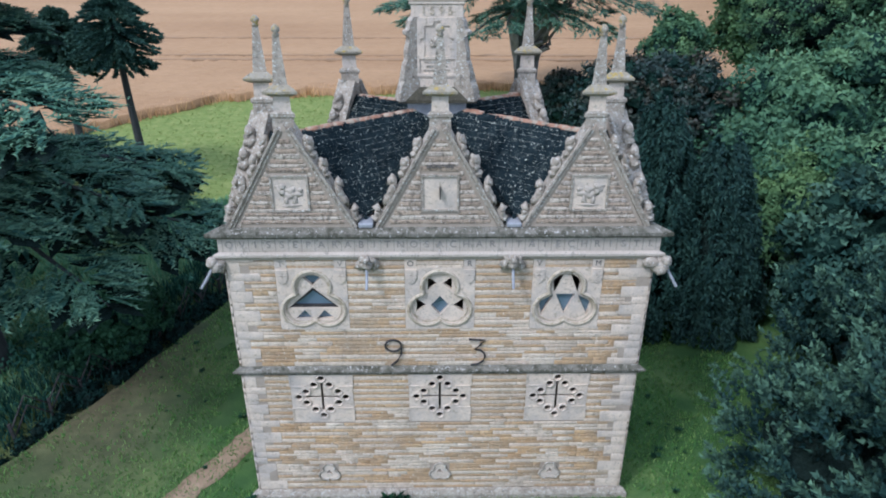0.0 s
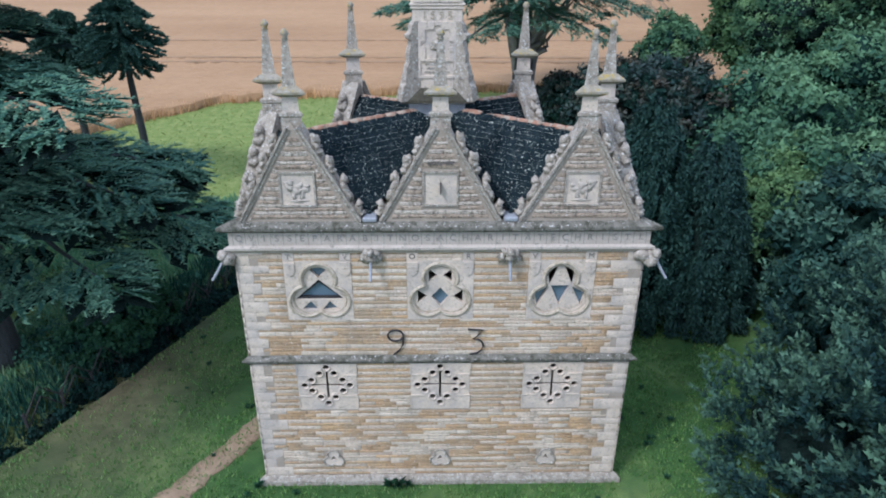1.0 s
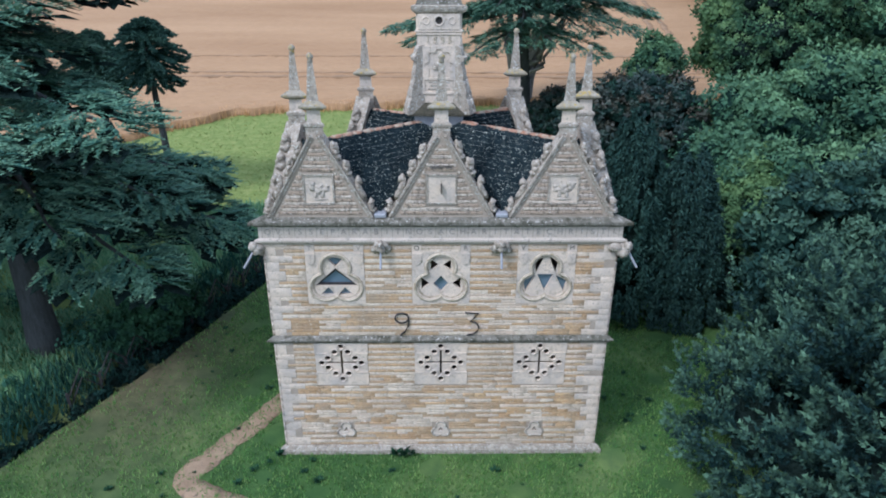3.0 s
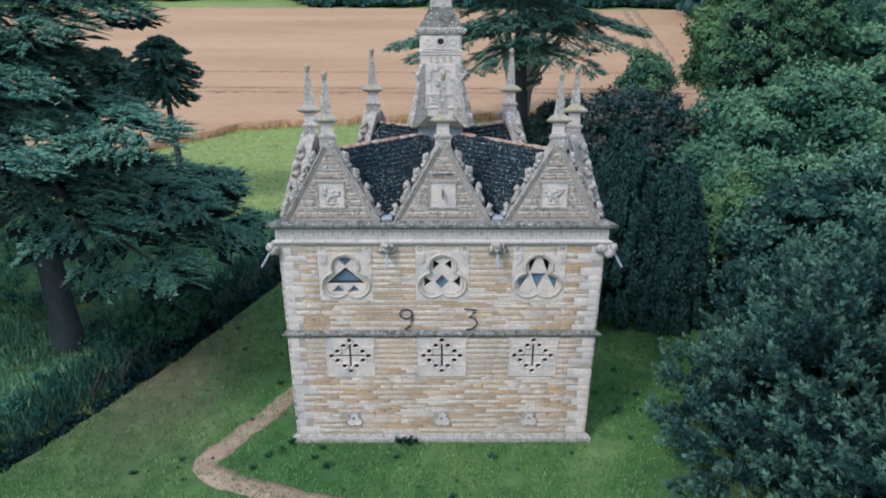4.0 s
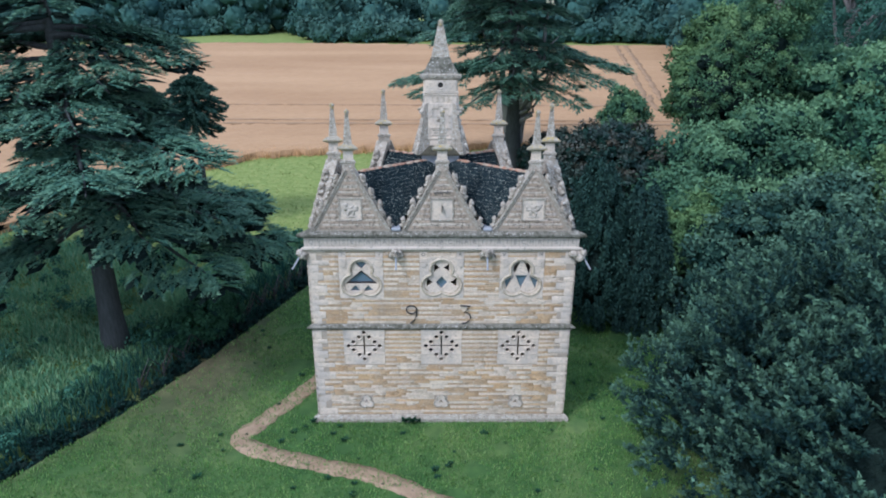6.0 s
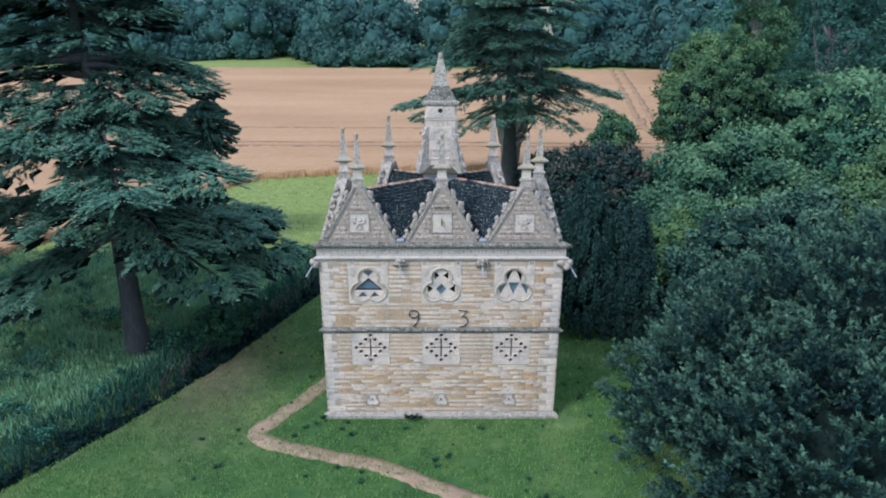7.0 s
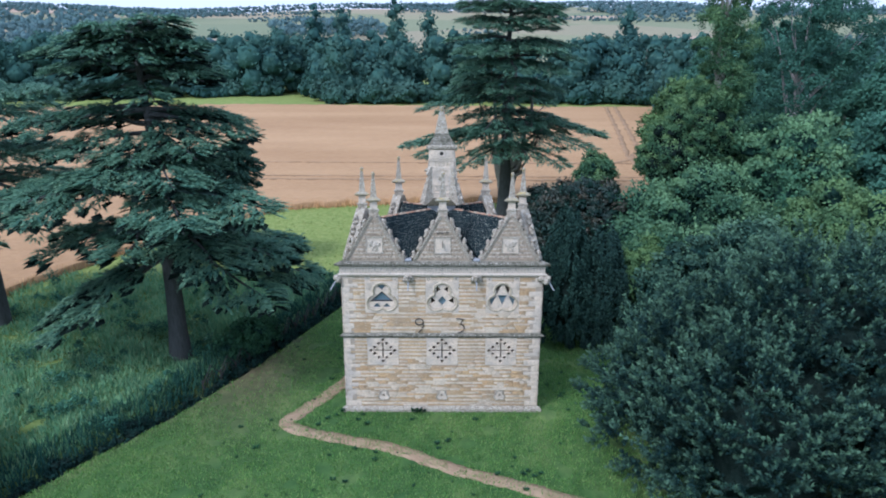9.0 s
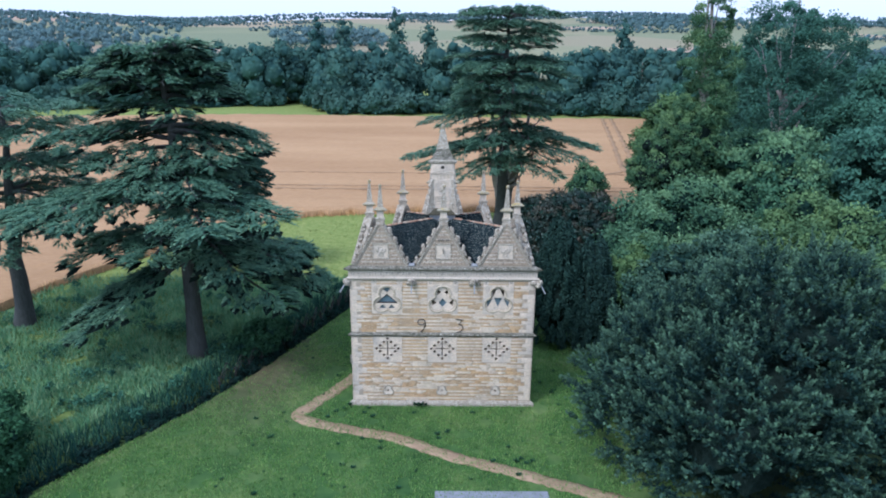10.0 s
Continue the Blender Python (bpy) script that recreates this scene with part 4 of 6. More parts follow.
cedar("cedar_tree", "tall many-stemmed cedar with bare grey limbs before the wheat", (6.6, 37.6, 0), 22.6, (0.0, 0.0), ring(21.9, 9, 5.4, 22.2, 1.8, 0, 0.25) + ring(20.7, 11, 5.6, 20.7, 1.8, 20, 0.7) + ring(19.2, 10, 5.2, 19.0, 1.6, 45, 0.8) + ring(17.4, 6, 4.6, 17.0, 1.4, 10, 0.8) + [
    (18.2, 176, 6.2, 17.5, 1.2), (17.8, -8, 6.4, 17.2, 1.2), (17.6, 90, 5.0, 17.2, 1.5), (17.4, -110, 3.8, 17.1, 1.2), *ring(17.2, 8, 6.4, 16.6, 1.7, 30), *ring(15.8, 8, 6.6, 15.0, 1.8, 5), *ring(14.4, 7, 6.2, 13.5, 1.7, 40), *ring(12.8, 6, 6.0, 11.8, 1.6, 15), *ring(11.2, 7, 6.4, 10.0, 1.8, 33), *ring(9.8, 7, 6.8, 8.2, 1.9, 8), (16.4, 4, 7.2, 15.8, 1.1), (16.0, 192, 4.6, 15.3, 1.1), (15.7, -78, 3.8, 15.1, 1.1), (16.0, 100, 5.0, 15.6, 1.4),
    (14.0, 186, 6.4, 12.8, 1.2), (13.6, 168, 5.6, 12.7, 1.2), (12.8, 181, 8.8, 11.0, 1.4), (12.5, 202, 7.4, 11.1, 1.3), (12.9, 22, 5.0, 12.2, 1.2), (12.4, 60, 6.0, 11.8, 1.5), (12.4, 122, 6.0, 11.8, 1.5),
    (10.4, -6, 9.6, 8.8, 1.7), (10.1, 14, 10.2, 8.2, 1.7), (9.6, -26, 9.0, 7.8, 1.7), (9.4, 180, 10.6, 7.4, 1.7), (9.1, 198, 9.2, 6.9, 1.7), (9.1, 161, 9.0, 7.2, 1.7), (9.0, 92, 8.0, 7.8, 1.9), (9.0, 56, 8.0, 7.8, 1.9),
    (9.0, 126, 8.0, 7.8, 1.9), (8.6, -70, 5.6, 7.2, 1.8), (8.6, -112, 6.4, 7.0, 1.8), (8.0, -44, 7.2, 6.4, 1.8), (8.0, 226, 7.6, 6.2, 1.8)], 0.8,
      [((0.5, 0.1, 2.5), (2.8, 0.4, 14.5), 0.45), ((-0.4, 0, 3.5), (-1.7, 0.5, 15.5), 0.4), ((0.1, 0.5, 3), (0.9, 1.2, 18), 0.45), ((-0.5, 0.3, 4), (-2.8, 0.3, 12), 0.3)], 9, 21, 0.23)
monkey_puzzle("monkey puzzle tree with a bare trunk and round head", (-16.2, 22.8, 0), 10.4, 2.6, -0.3)
monkey_puzzle("slender monkey puzzle tree behind the cedar", (-20.2, 24.2, 0), 9.6, 2.2, 0.1)

# the great dark yew beside the lawn
_balls = [(0, 0, 4.6, 8.0, 8.4, 5.6), (0, -1, 8.0, 4.8, 5.0, 3.2), (-4.7, 1.8, 2.6, 4.8, 4.6, 3.4), (-3.4, -3.4, 3.8, 4.6, 4.8, 4.6), (4.5, -3.5, 5.0, 5.2, 5.0, 5.0), (2.0, 5.0, 4.0, 5.4, 4.0, 4.2), (-6.0, 5.6, 1.6, 2.6, 2.8, 2.3), (-3.2, 7.2, 2.8, 3.4, 3.2, 3.2)]
_made = shoot_crown(_balls, 2500, 1.35, 9, 14, 0.85, 0.12)
_made[4] = _made[4] * 0.88
tree("yew_tree", "broad dark green yew sweeping down to the lawn", "yew tree", (16.2, -5.8, 0), 9.5, _balls, crown_mesh("crown", _made, 0.19, 0.1, M_YEW, 0.05, None, 14, 9, 2), 0.6, None, 5, out=0.4)

broad_tree("hawthorn", "bright green leafy tree grown up against the yew", (19.0, -3.6, 0), 8.4, [(0, 0, 7.2, 2.7, 2.5, 2.3), (1.9, 0.5, 7.7, 2.2, 2.0, 1.9), (0.4, 0.4, 4.8, 2.4, 2.0, 2.6)], M_MID, 0.17, 0.75, 0.9, 26, 16, "tree", 0.25)

columnar_yew("dark columnar yew with hanging strands beside the lodge", (7.9, 9.3, 0), 8.8, 2.1, 250)
columnar_yew("dark columnar yew with hanging strands beside the lodge", (10.3, 9.1, 0), 7.4, 2.1, 240)
broad_tree("rhododendron", "dark rounded rhododendron with reddish flower heads", (10.6, 18.2, 0), 6.0, [(0, 0, 4.4, 3.8, 3.5, 3.9), (-1.6, 0.4, 5.4, 2.2, 2.2, 2.5)], M_RHODO, 0.2, 0.7, 0.85, 20, 12, "shrub", 0.25)
broad_tree("young_conifer", "small bright conifer behind the rhododendron", (12.3, 22.0, 0), 8.5, [(0, 0, 6.0, 1.7, 1.7, 3.2), (0.1, 0, 3.6, 2.2, 2.2, 3.0), (0, 0, 8.2, 1.0, 1.0, 1.3)], M_MID, 0.18, 0.6, 0.85, 20, 14, "tree", 0.2)

# the wood on the lodge's right-hand side
broad_tree("sycamore", "full green broadleaf tree at the edge of the lawn", (17.0, 14.0, 0), 8.0, [(0, 0, 5.0, 4.4, 4.2, 4.4), (-2.4, -2.4, 3.8, 3.2, 3.0, 3.7), (2.4, 1.5, 5.8, 3.2, 3.2, 3.4)], M_BROAD, 0.21, 1.5, 0.95, 34, 16)
broad_tree("bright_shrub", "yellow-green shrub at the lawn's edge", (12.9, 9.6, 0), 5.4, [(0, 0, 4.4, 1.5, 1.4, 1.8), (1.2, 0.9, 5.2, 1.4, 1.3, 1.5)], M_BRIGHT, 0.16, 0.75, 0.85, 26, 18, "shrub", 0.18)
broad_tree("hazel", "dense dark green bush behind the yew", (15.6, 6.4, 0), 5.6, [(0, 0, 3.6, 3.4, 3.0, 3.6), (3.2, 0.4, 4.4, 3.0, 2.8, 3.5)], M_YEW, 0.2, 0.95, 0.85, 28, 15, "shrub", 0.2)
broad_tree("ash_tree", "light green tree beyond the yew", (23.5, 6.8, 0), 8.8, [(0, 0, 5.4, 4.0, 4.0, 4.7), (3.5, -2.5, 5.0, 3.6, 3.6, 4.2)], M_BRIGHT, 0.19, 1.25, 0.9, 34, 20)
broad_tree("maple", "full mid-green tree in the wood's edge", (25.5, 18.0, 0), 11.0, [(0, 0, 6.6, 4.8, 4.8, 5.0), (4.5, 2.0, 6.0, 4.2, 4.0, 4.8)], M_BROAD, 0.26, 1.4, 0.9, 32, 15)
broad_tree("beech", "spreading dark green tree in the wood", (35.0, 16.0, 0), 13.0, [(0, 0, 8.0, 5.8, 5.8, 5.8), (4.5, 4.0, 9.0, 4.8, 4.8, 5.8)], M_FAR, 0.32, 1.7, 0.95, 30, 13)
broad_tree("lime_tree", "full green tree in the wood", (28.0, 29.0, 0), 10.0, [(0, 0, 6.0, 4.8, 4.4, 4.8), (5.0, 1.0, 6.2, 4.4, 4.4, 5.2)], M_BROAD, 0.3, 1.5, 0.95, 28, 13)

# tall trees that stand over it
_balls = [(-0.6, 0, 12.2, 2.6, 2.6, 3.2), (-2.6, -0.3, 9.6, 3.0, 2.8, 3.0), (0.8, 0, 7.0, 3.4, 3.0, 4.0), (0.2, 0, 14.9, 1.9, 1.8, 2.2), (0.9, 0.4, 17.0, 1.5, 1.4, 2.8), (-0.9, 0, 18.6, 1.1, 1.2, 2.0), (0.2, 0.2, 21.4, 1.2, 1.2, 2.2), (0.0, 0, 25.0, 0.9, 0.9, 2.0)]
_made = broad_crown(_balls, 0.6, 1.7, 18, 16, 0.42)
_made[3:5] = [q[_made[3][:, 2] < 13.0] for q in _made[3:5]]
tree("wellingtonia", "very tall conifer with a bare pale trunk showing", "tree", (21.0, 21.5, 0), 26.5, _balls, crown_mesh("crown", _made, 0.2, 0.11, M_MID), 0.42, M_BARK_PALE, 12)
broad_tree("oak_tree", "green oak drooping over the wheat's edge", (24.8, 39.0, 0), 13.0, [(0, 0, 9.2, 3.3, 3.3, 4.2), (-1.2, -1, 7.0, 2.2, 2.2, 3.4)], M_BRIGHT, 0.3, 1.3, 0.9, 32, 16, "tree", 0.4)
broad_tree("tall_ash", "very tall airy dark tree with open branches", (38.5, 44.0, 0), 24.0, [(-1.6, 0, 19.0, 3.8, 4.2, 4.6), (3.6, 1, 18.0, 4.0, 4.2, 4.6), (0, 0, 13.0, 5.0, 5.0, 5.0)], M_FAR, 0.24, 1.0, 2.2, 18, 12, "tree", 0.36, M_DEAD, 10, 0.5, False)
broad_tree("plane_tree", "large light green tree in the wood", (46.0, 33.0, 0), 15.0, [(0, 0, 10.5, 6.4, 6.0, 7.6), (-3.5, -2.5, 8.0, 4.8, 4.8, 6.8)], M_FAR, 0.34, 1.9, 0.95, 36, 16, "tree", 0.5)
broad_tree("chestnut", "dark green tree behind the wheat's corner", (40.0, 68.0, 0), 12.0, [(0, 0, 8.0, 5.8, 5.0, 6.3), (9, 4, 9.0, 6.6, 6.0, 7.2)], M_FAR, 0.45, 1.9, 1.0, 30, 14, "tree", 0.4)
broad_tree("chestnut", "dark green tree behind the wheat's corner", (50.0, 88.0, 0), 14.0, [(0, 0, 9.0, 7.6, 6.0, 7.8), (10, 6, 10.0, 7.6, 7.0, 8.6)], M_FAR, 0.55, 2.2, 1.1, 28, 13, "tree", 0.4)

# dark shrubs at the cedar's foot and along the bank
broad_tree("laurel_bush", "dark low shrub at the foot of the tall cedar", (9.5, 36.0, 0), 3.0, [(0, 0, 1.5, 2.4, 2.0, 1.8), (2.6, 0.8, 1.3, 2.0, 1.8, 1.6)], M_RHODO, 0.18, 0.6, 0.9, 18, 10, "shrub", 0.12)
broad_tree("elder_bush", "dark leafy bush under the cedar beside the ditch", (-12.2, 7.4, 0), 1.5, [(0, 0, 0.7, 1.1, 1.0, 0.95), (0.7, 1.6, 0.6, 0.9, 1.0, 0.8), (-0.9, -0.9, 0.5, 0.8, 0.8, 0.7)], M_WEED, 0.15, 0.5, 0.9, 22, 12, "shrub", 0.08)
broad_tree("elder_bush", "dark leafy bush at the foot of the bank", (-21.6, -7.6, 0), 2.6, [(0, 0, 1.5, 1.7, 1.9, 1.9), (-1.5, 2.5, 1.4, 1.6, 1.6, 1.7)], M_WEED, 0.18, 0.6, 0.9, 26, 14, "shrub", 0.12)


# ---- far woods ----
def wood_belt(name, label, spots, material, leaf, cards, lobes=12, stems=True, sides=6, rings=4):
    """Woodland too far off to count: crowns heaped up out of leafy lobes over straight stems, in one mesh each."""
    P, D, N, C, H, T, lines = [], [], [], [], [], [], []
    for x, y, h, r, slim in spots:
        z0 = float(height_at(x, y))
        u = (np.arange(lobes) + RNG.uniform(0.2, 0.8, lobes)) / lobes
        a = np.arange(lobes) * 2.4 + RNG.uniform(0, 1, lobes)
        wide = r * (1.05 - u) ** 0.4 if slim else r * np.sqrt(np.clip(1 - (1.75 * u - 0.75) ** 2, 0.02, 1))
        c = np.stack([x + wide * (0.4 if slim else 0.7) * np.cos(a), y + wide * (0.4 if slim else 0.7) * np.sin(a), z0 + h * (0.1 + 0.86 * u)], 1)
        lr = np.clip(wide * RNG.uniform(0.36, 0.62, lobes) * (1.6 if slim else 1), 0.25 * r, 0.75 * r)
        k = RNG.choice(lobes, cards, p=lr ** 2 / np.sum(lr ** 2))
        e = ball_points(cards)
        e[:, 2] = np.abs(e[:, 2]) * 1.1 - 0.4
        e = unit(e)
        P.append(c[k] + e * np.array([1, 1, 1.6 if slim else 1]) * (lr[k] * RNG.uniform(0.8, 1.18, cards))[:, None])
        D.append(np.cross(e, RNG.normal(size=(cards, 3))) + e * 0.3)
        N.append(e + RNG.normal(size=(cards, 3)) * 0.25)
        C.append(c), H.append(lr[:, None] * np.array([0.78, 0.78, 0.76]))
        # leaves facing up are paler, top light put into the tone
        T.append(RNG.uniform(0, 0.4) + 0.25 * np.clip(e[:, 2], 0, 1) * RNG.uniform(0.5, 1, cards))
        lines.append(([(x, y, z0 - 0.5), (x + 0.2, y, z0 + h * 0.5), (x, y, z0 + h * 0.8)], [0.3, 0.22, 0.08]))
    P = np.concatenate(P)
    made = (P, np.concatenate(D), np.concatenate(T), np.concatenate(C), np.concatenate(H), np.concatenate(N))
    tagged(new(name, crown_mesh(name, made, leaf, leaf * 0.75, material, -50, material, sides, rings, 2, True)), label, "woods", kind="stuff")
    if stems:
        tagged(new(name + "_stems", tubes_mesh(name + "_stems", lines[::4], M_BARK_PALE, 5)), "pale stems of the far wood", "woods", kind="stuff")


WOOD_EDGE = ([-190, -95, -57, -36, -28, 0, 45, 150], [140, 153, 162, 168, 145, 146, 146, 128])
_spots = []
for k in range(210):
    x = RNG.uniform(-190, 150)
    edge = float(np.interp(x, *WOOD_EDGE))
    y = edge + abs(RNG.normal(0, 15)) + 3
    low = y < edge + 6
    _spots.append((x, y, RNG.uniform(7, 12) if low and RNG.random() < 0.4 else RNG.uniform(12.0, 17.5), RNG.uniform(5.0, 8.0), False))
for x, y, h, r in ((-35, 176, 25, 4.0), (-28, 178, 24.5, 4.2), (-12.5, 178, 27, 4.4), (-3, 186, 23.5, 4.0), (52, 170, 24.5, 4.0), (-25, 149, 15, 4.8)):
    _spots.append((x, y, h, r, True))
for k in range(90):
    x = RNG.uniform(-150, 60)
    _spots.append((x, float(np.interp(x, *WOOD_EDGE)) + RNG.uniform(-2.5, 2), RNG.uniform(3, 6.5), RNG.uniform(2.0, 3.4), False))
for k in range(45):
    x = RNG.uniform(48, 120)
    _spots.append((x, RNG.uniform(95, 150), RNG.uniform(12, 19), RNG.uniform(4.0, 6.0), False))
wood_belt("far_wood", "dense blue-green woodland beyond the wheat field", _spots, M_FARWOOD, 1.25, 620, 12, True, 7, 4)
_spots = []
for y0, gap in ((640, 0.5), (900, 0.42), (1150, 0.35), (1480, 0.0), (1540, -0.2)):  # hedgerows with standing trees, and the wooded skyline
    x = -1.1 * y0
    while x < 1.1 * y0:
        if noise.noise(Vector((x / 90, y0 / 50, 0.5))) > -0.35 + gap:
            _spots.append((x, y0 + 45 * math.sin(x / 130 + y0) + RNG.normal(0, 4), (RNG.uniform(11, 14.5) if y0 > 1400 else RNG.uniform(4, 8)), RNG.uniform(3, 5) * (2 if y0 > 1400 else 1), False))
        x += RNG.uniform(2.5, 6)
for x0, x1, y0, y1, n in ((-620, -230, 360, 640, 230), (-900, -330, 640, 1300, 260), (-140, -50, 560, 700, 40), (230, 420, 320, 400, 50), (250, 420, 980, 1250, 90), (-60, 60, 1250, 1400, 50), (260, 700, 900, 1000, 70), (-230, -120, 300, 380, 40)):
    for k in range(int(1.9 * n)):
        _spots.append((RNG.uniform(x0, x1), RNG.uniform(y0, y1), RNG.uniform(12, 15), RNG.uniform(6, 8.5), False))
wood_belt("distant_wood", "distant hedges and woods on the hills, haze in their colour", _spots, M_DISTANT, 2.6, 26, 2, False, 6, 4)


# ---- low growth ----
def scatter(n, x0, x1, y0, y1):
    return np.stack([RNG.uniform(x0, x1, n), RNG.uniform(y0, y1, n)], 1)


_q = scatter(170000, -40, -4, -16, 21)
_s = bank_side(_q[:, 0], _q[:, 1])
_den = np.array([noise.noise(Vector((a * 0.5, b * 0.5, 0))) for a, b in _q])
_we = np.interp(_q[:, 0], [p[0] for p in WHEAT_EDGE], [p[1] for p in WHEAT_EDGE])
_ok = (_s > 1.5) & (_den > -0.5) & (_q[:, 1] < _we) & (RNG.random(len(_q)) < np.clip(1.25 - _s / 22, 0.35, 1))
_q1, _d1 = _q[_ok], _den[_ok]
tagged(new("bank_growth", grass_mesh("bank_growth", _q1, 0.42 + 0.45 * _d1, 0.085, M_BLADES, height_at, 0.5)), "tall rough blue-green grass on the bank", "grass", kind="stuff")
_strip = _q[(_s > 0.9) & (_s < 2.6) & (RNG.random(len(_q)) < 0.6)]
tagged(new("nettle_stalks", grass_mesh("nettle_stalks", _strip, 0.75, 0.075, M_NETTLE, height_at, 0.25)), "dense dark nettle stalks along the ditch", "nettles", kind="stuff")
_pick = _q1[RNG.permutation(len(_q1))[:150]]
_made = broad_crown([(x, y, float(height_at(x, y)) + 0.3, r, r, r * 1.1) for (x, y), r in zip(_pick, RNG.uniform(0.22, 0.5, len(_pick)))], 0.42, 2.4, 10, 9, 0.5)
_made[3:5] = NONE3, NONE3
tagged(new("nettle_patch", crown_mesh("nettle_patch", _made, 0.2, 0.1, M_NETTLE, -0.3)), "blue-green nettles and brambles on the bank", "nettles", kind="stuff")
# low leaf clumps added along the ditch to darken it like shade
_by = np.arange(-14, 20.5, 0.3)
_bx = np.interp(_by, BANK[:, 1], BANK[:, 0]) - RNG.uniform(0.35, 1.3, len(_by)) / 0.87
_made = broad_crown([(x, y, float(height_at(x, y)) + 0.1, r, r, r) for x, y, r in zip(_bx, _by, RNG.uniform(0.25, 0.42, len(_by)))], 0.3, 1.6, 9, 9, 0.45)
tagged(new("bramble_patch", crown_mesh("bramble_patch", _made, 0.14, 0.07, M_DITCH_SHADE, -0.9)), "near-black leaf clumps added as the ditch's shade", "brambles", kind="stuff")
_q = scatter(24000, -36, 8, 8, 44)
_s = bank_side(_q[:, 0], _q[:, 1])
_we = np.interp(_q[:, 0], [p[0] for p in WHEAT_EDGE], [p[1] for p in WHEAT_EDGE])
_q2 = _q[((_s > 5) | (_q[:, 1] > 17)) & (_q[:, 1] < _we)]
tagged(new("meadow_grass", grass_mesh("meadow_grass", _q2, 0.09, 0.12, M_MEADOW, height_at, 1.6)), "rough pale meadow grass in tufts", "grass", kind="stuff")
_q = scatter(60000, -34, 30, 9, 48)
_we = np.interp(_q[:, 0], [p[0] for p in WHEAT_EDGE], [p[1] for p in WHEAT_EDGE])
_q3 = _q[np.abs(_q[:, 1] - _we - 0.3) < 0.9]
tagged(new("wheat_ears", grass_mesh("wheat_ears", _q3, 0.72, 0.08, M_STRAW, height_at, 0.25)), "standing wheat along the field's ragged edge", "wheat", kind="stuff")
_q = scatter(160000, -19, 11, -13, 17)
_s = bank_side(_q[:, 0], _q[:, 1])
_den = np.array([noise.noise(Vector((a * 0.8, b * 0.8, 3))) for a, b in _q])
# grass thins over the brown patch of earth and painted shade
_bare_shade = np.exp(-((_q[:, 0] + 10.8) / 2.6) ** 2 - ((_q[:, 1] - 4.0) / 5.5) ** 2)
_q4 = _q[(_s < -0.2) & (_den > -0.35) & (RNG.random(len(_q)) > 0.85 * _bare_shade)]
tagged(new("lawn_grass", grass_mesh("lawn_grass", _q4, 0.115, 0.042, M_LAWN_B, height_at, 0.35)), "short tufted lawn grass", "grass", kind="stuff")


def weed(label):
    n = 60
    a = RNG.uniform(0, 2 * math.pi, n)
    D = np.stack([np.cos(a), np.sin(a), RNG.uniform(0.15, 0.9, n)], 1)
    P = unit(D) * RNG.uniform(0.04, 0.17, n)[:, None]
    return tagged(new("weed_clump", mesh_faces("weed_clump", *blades(P, D, 0.17, 0.075), np.zeros((0, 4)), M_WEED)), label, "weed", "weeds in the lawn")


_w = weed("dark green weed clump in the lawn")
WEEDS = [(-9.1, -3.45), (2.5, -5.55), (3.95, -5.3), (3.7, -5.5), (4.2, -5.7), (4.5, -5.5), (-0.3, -3.1), (0.2, -2.9), (-0.2, -3.5), (-6.0, -0.8), (-5.6, -0.5), (-4.2, -0.4), (-4.4, -0.9), (-3.9, -1.3), (-6.4, -1.4), (1.7, -0.9), (-1.6, -0.9)]
for k in range(55):
    WEEDS.append((RNG.uniform(-11, 6.5), RNG.uniform(-9, -0.7)))
for k in range(14):
    WEEDS.append((RNG.uniform(5.8, 7.6), RNG.uniform(0, 5)))
for k in range(16):
    WEEDS.append((RNG.uniform(-10, -6.2), RNG.uniform(1, 8)))
_w.matrix_basis = pose(*WEEDS[0], 0.02)
for k, (x, y) in enumerate(WEEDS[1:]):
    c = copy_thing(_w, pose(x, y, 0.02, 0, 0, k * 47))
    s = 0.3 + 0.6 * RNG.random() ** 2 if k > 16 else RNG.uniform(0.65, 1.0)
    c.scale = (s, s, s)

# fence along the bank's foot
fence = tagged(new("fence"), "low weathered wooden fence along the overgrown bank", "fence")
_fv = bm_mesh("post", (lambda b: (boxes(b, (-0.05, -0.05, -0.3), (0.05, 0.05, 1.0), 0.012), b)[1])(bmesh.new()), M_WOOD)
_fp = [(np.interp(y, BANK[:, 1], BANK[:, 0]) - 1.1, y) for y in np.arange(3.0, 21.5, 1.15)]
for k, (x, y) in enumerate(_fp):
    place("post", _fv, fence, pose(x, y, float(height_at(x, y)), RNG.normal(0, 3), RNG.normal(0, 3), 24))
for (x0, y0), (x1, y1) in zip(_fp, _fp[1:]):
    for z in (0.45, 0.85):
        place("rail", tubes_mesh("rail", [([(x0, y0, z + float(height_at(x0, y0))), ((x0 + x1) / 2, (y0 + y1) / 2, z - 0.02), (x1, y1, z + float(height_at(x1, y1)))], [0.03, 0.03, 0.03])], M_WOOD, 5), fence)


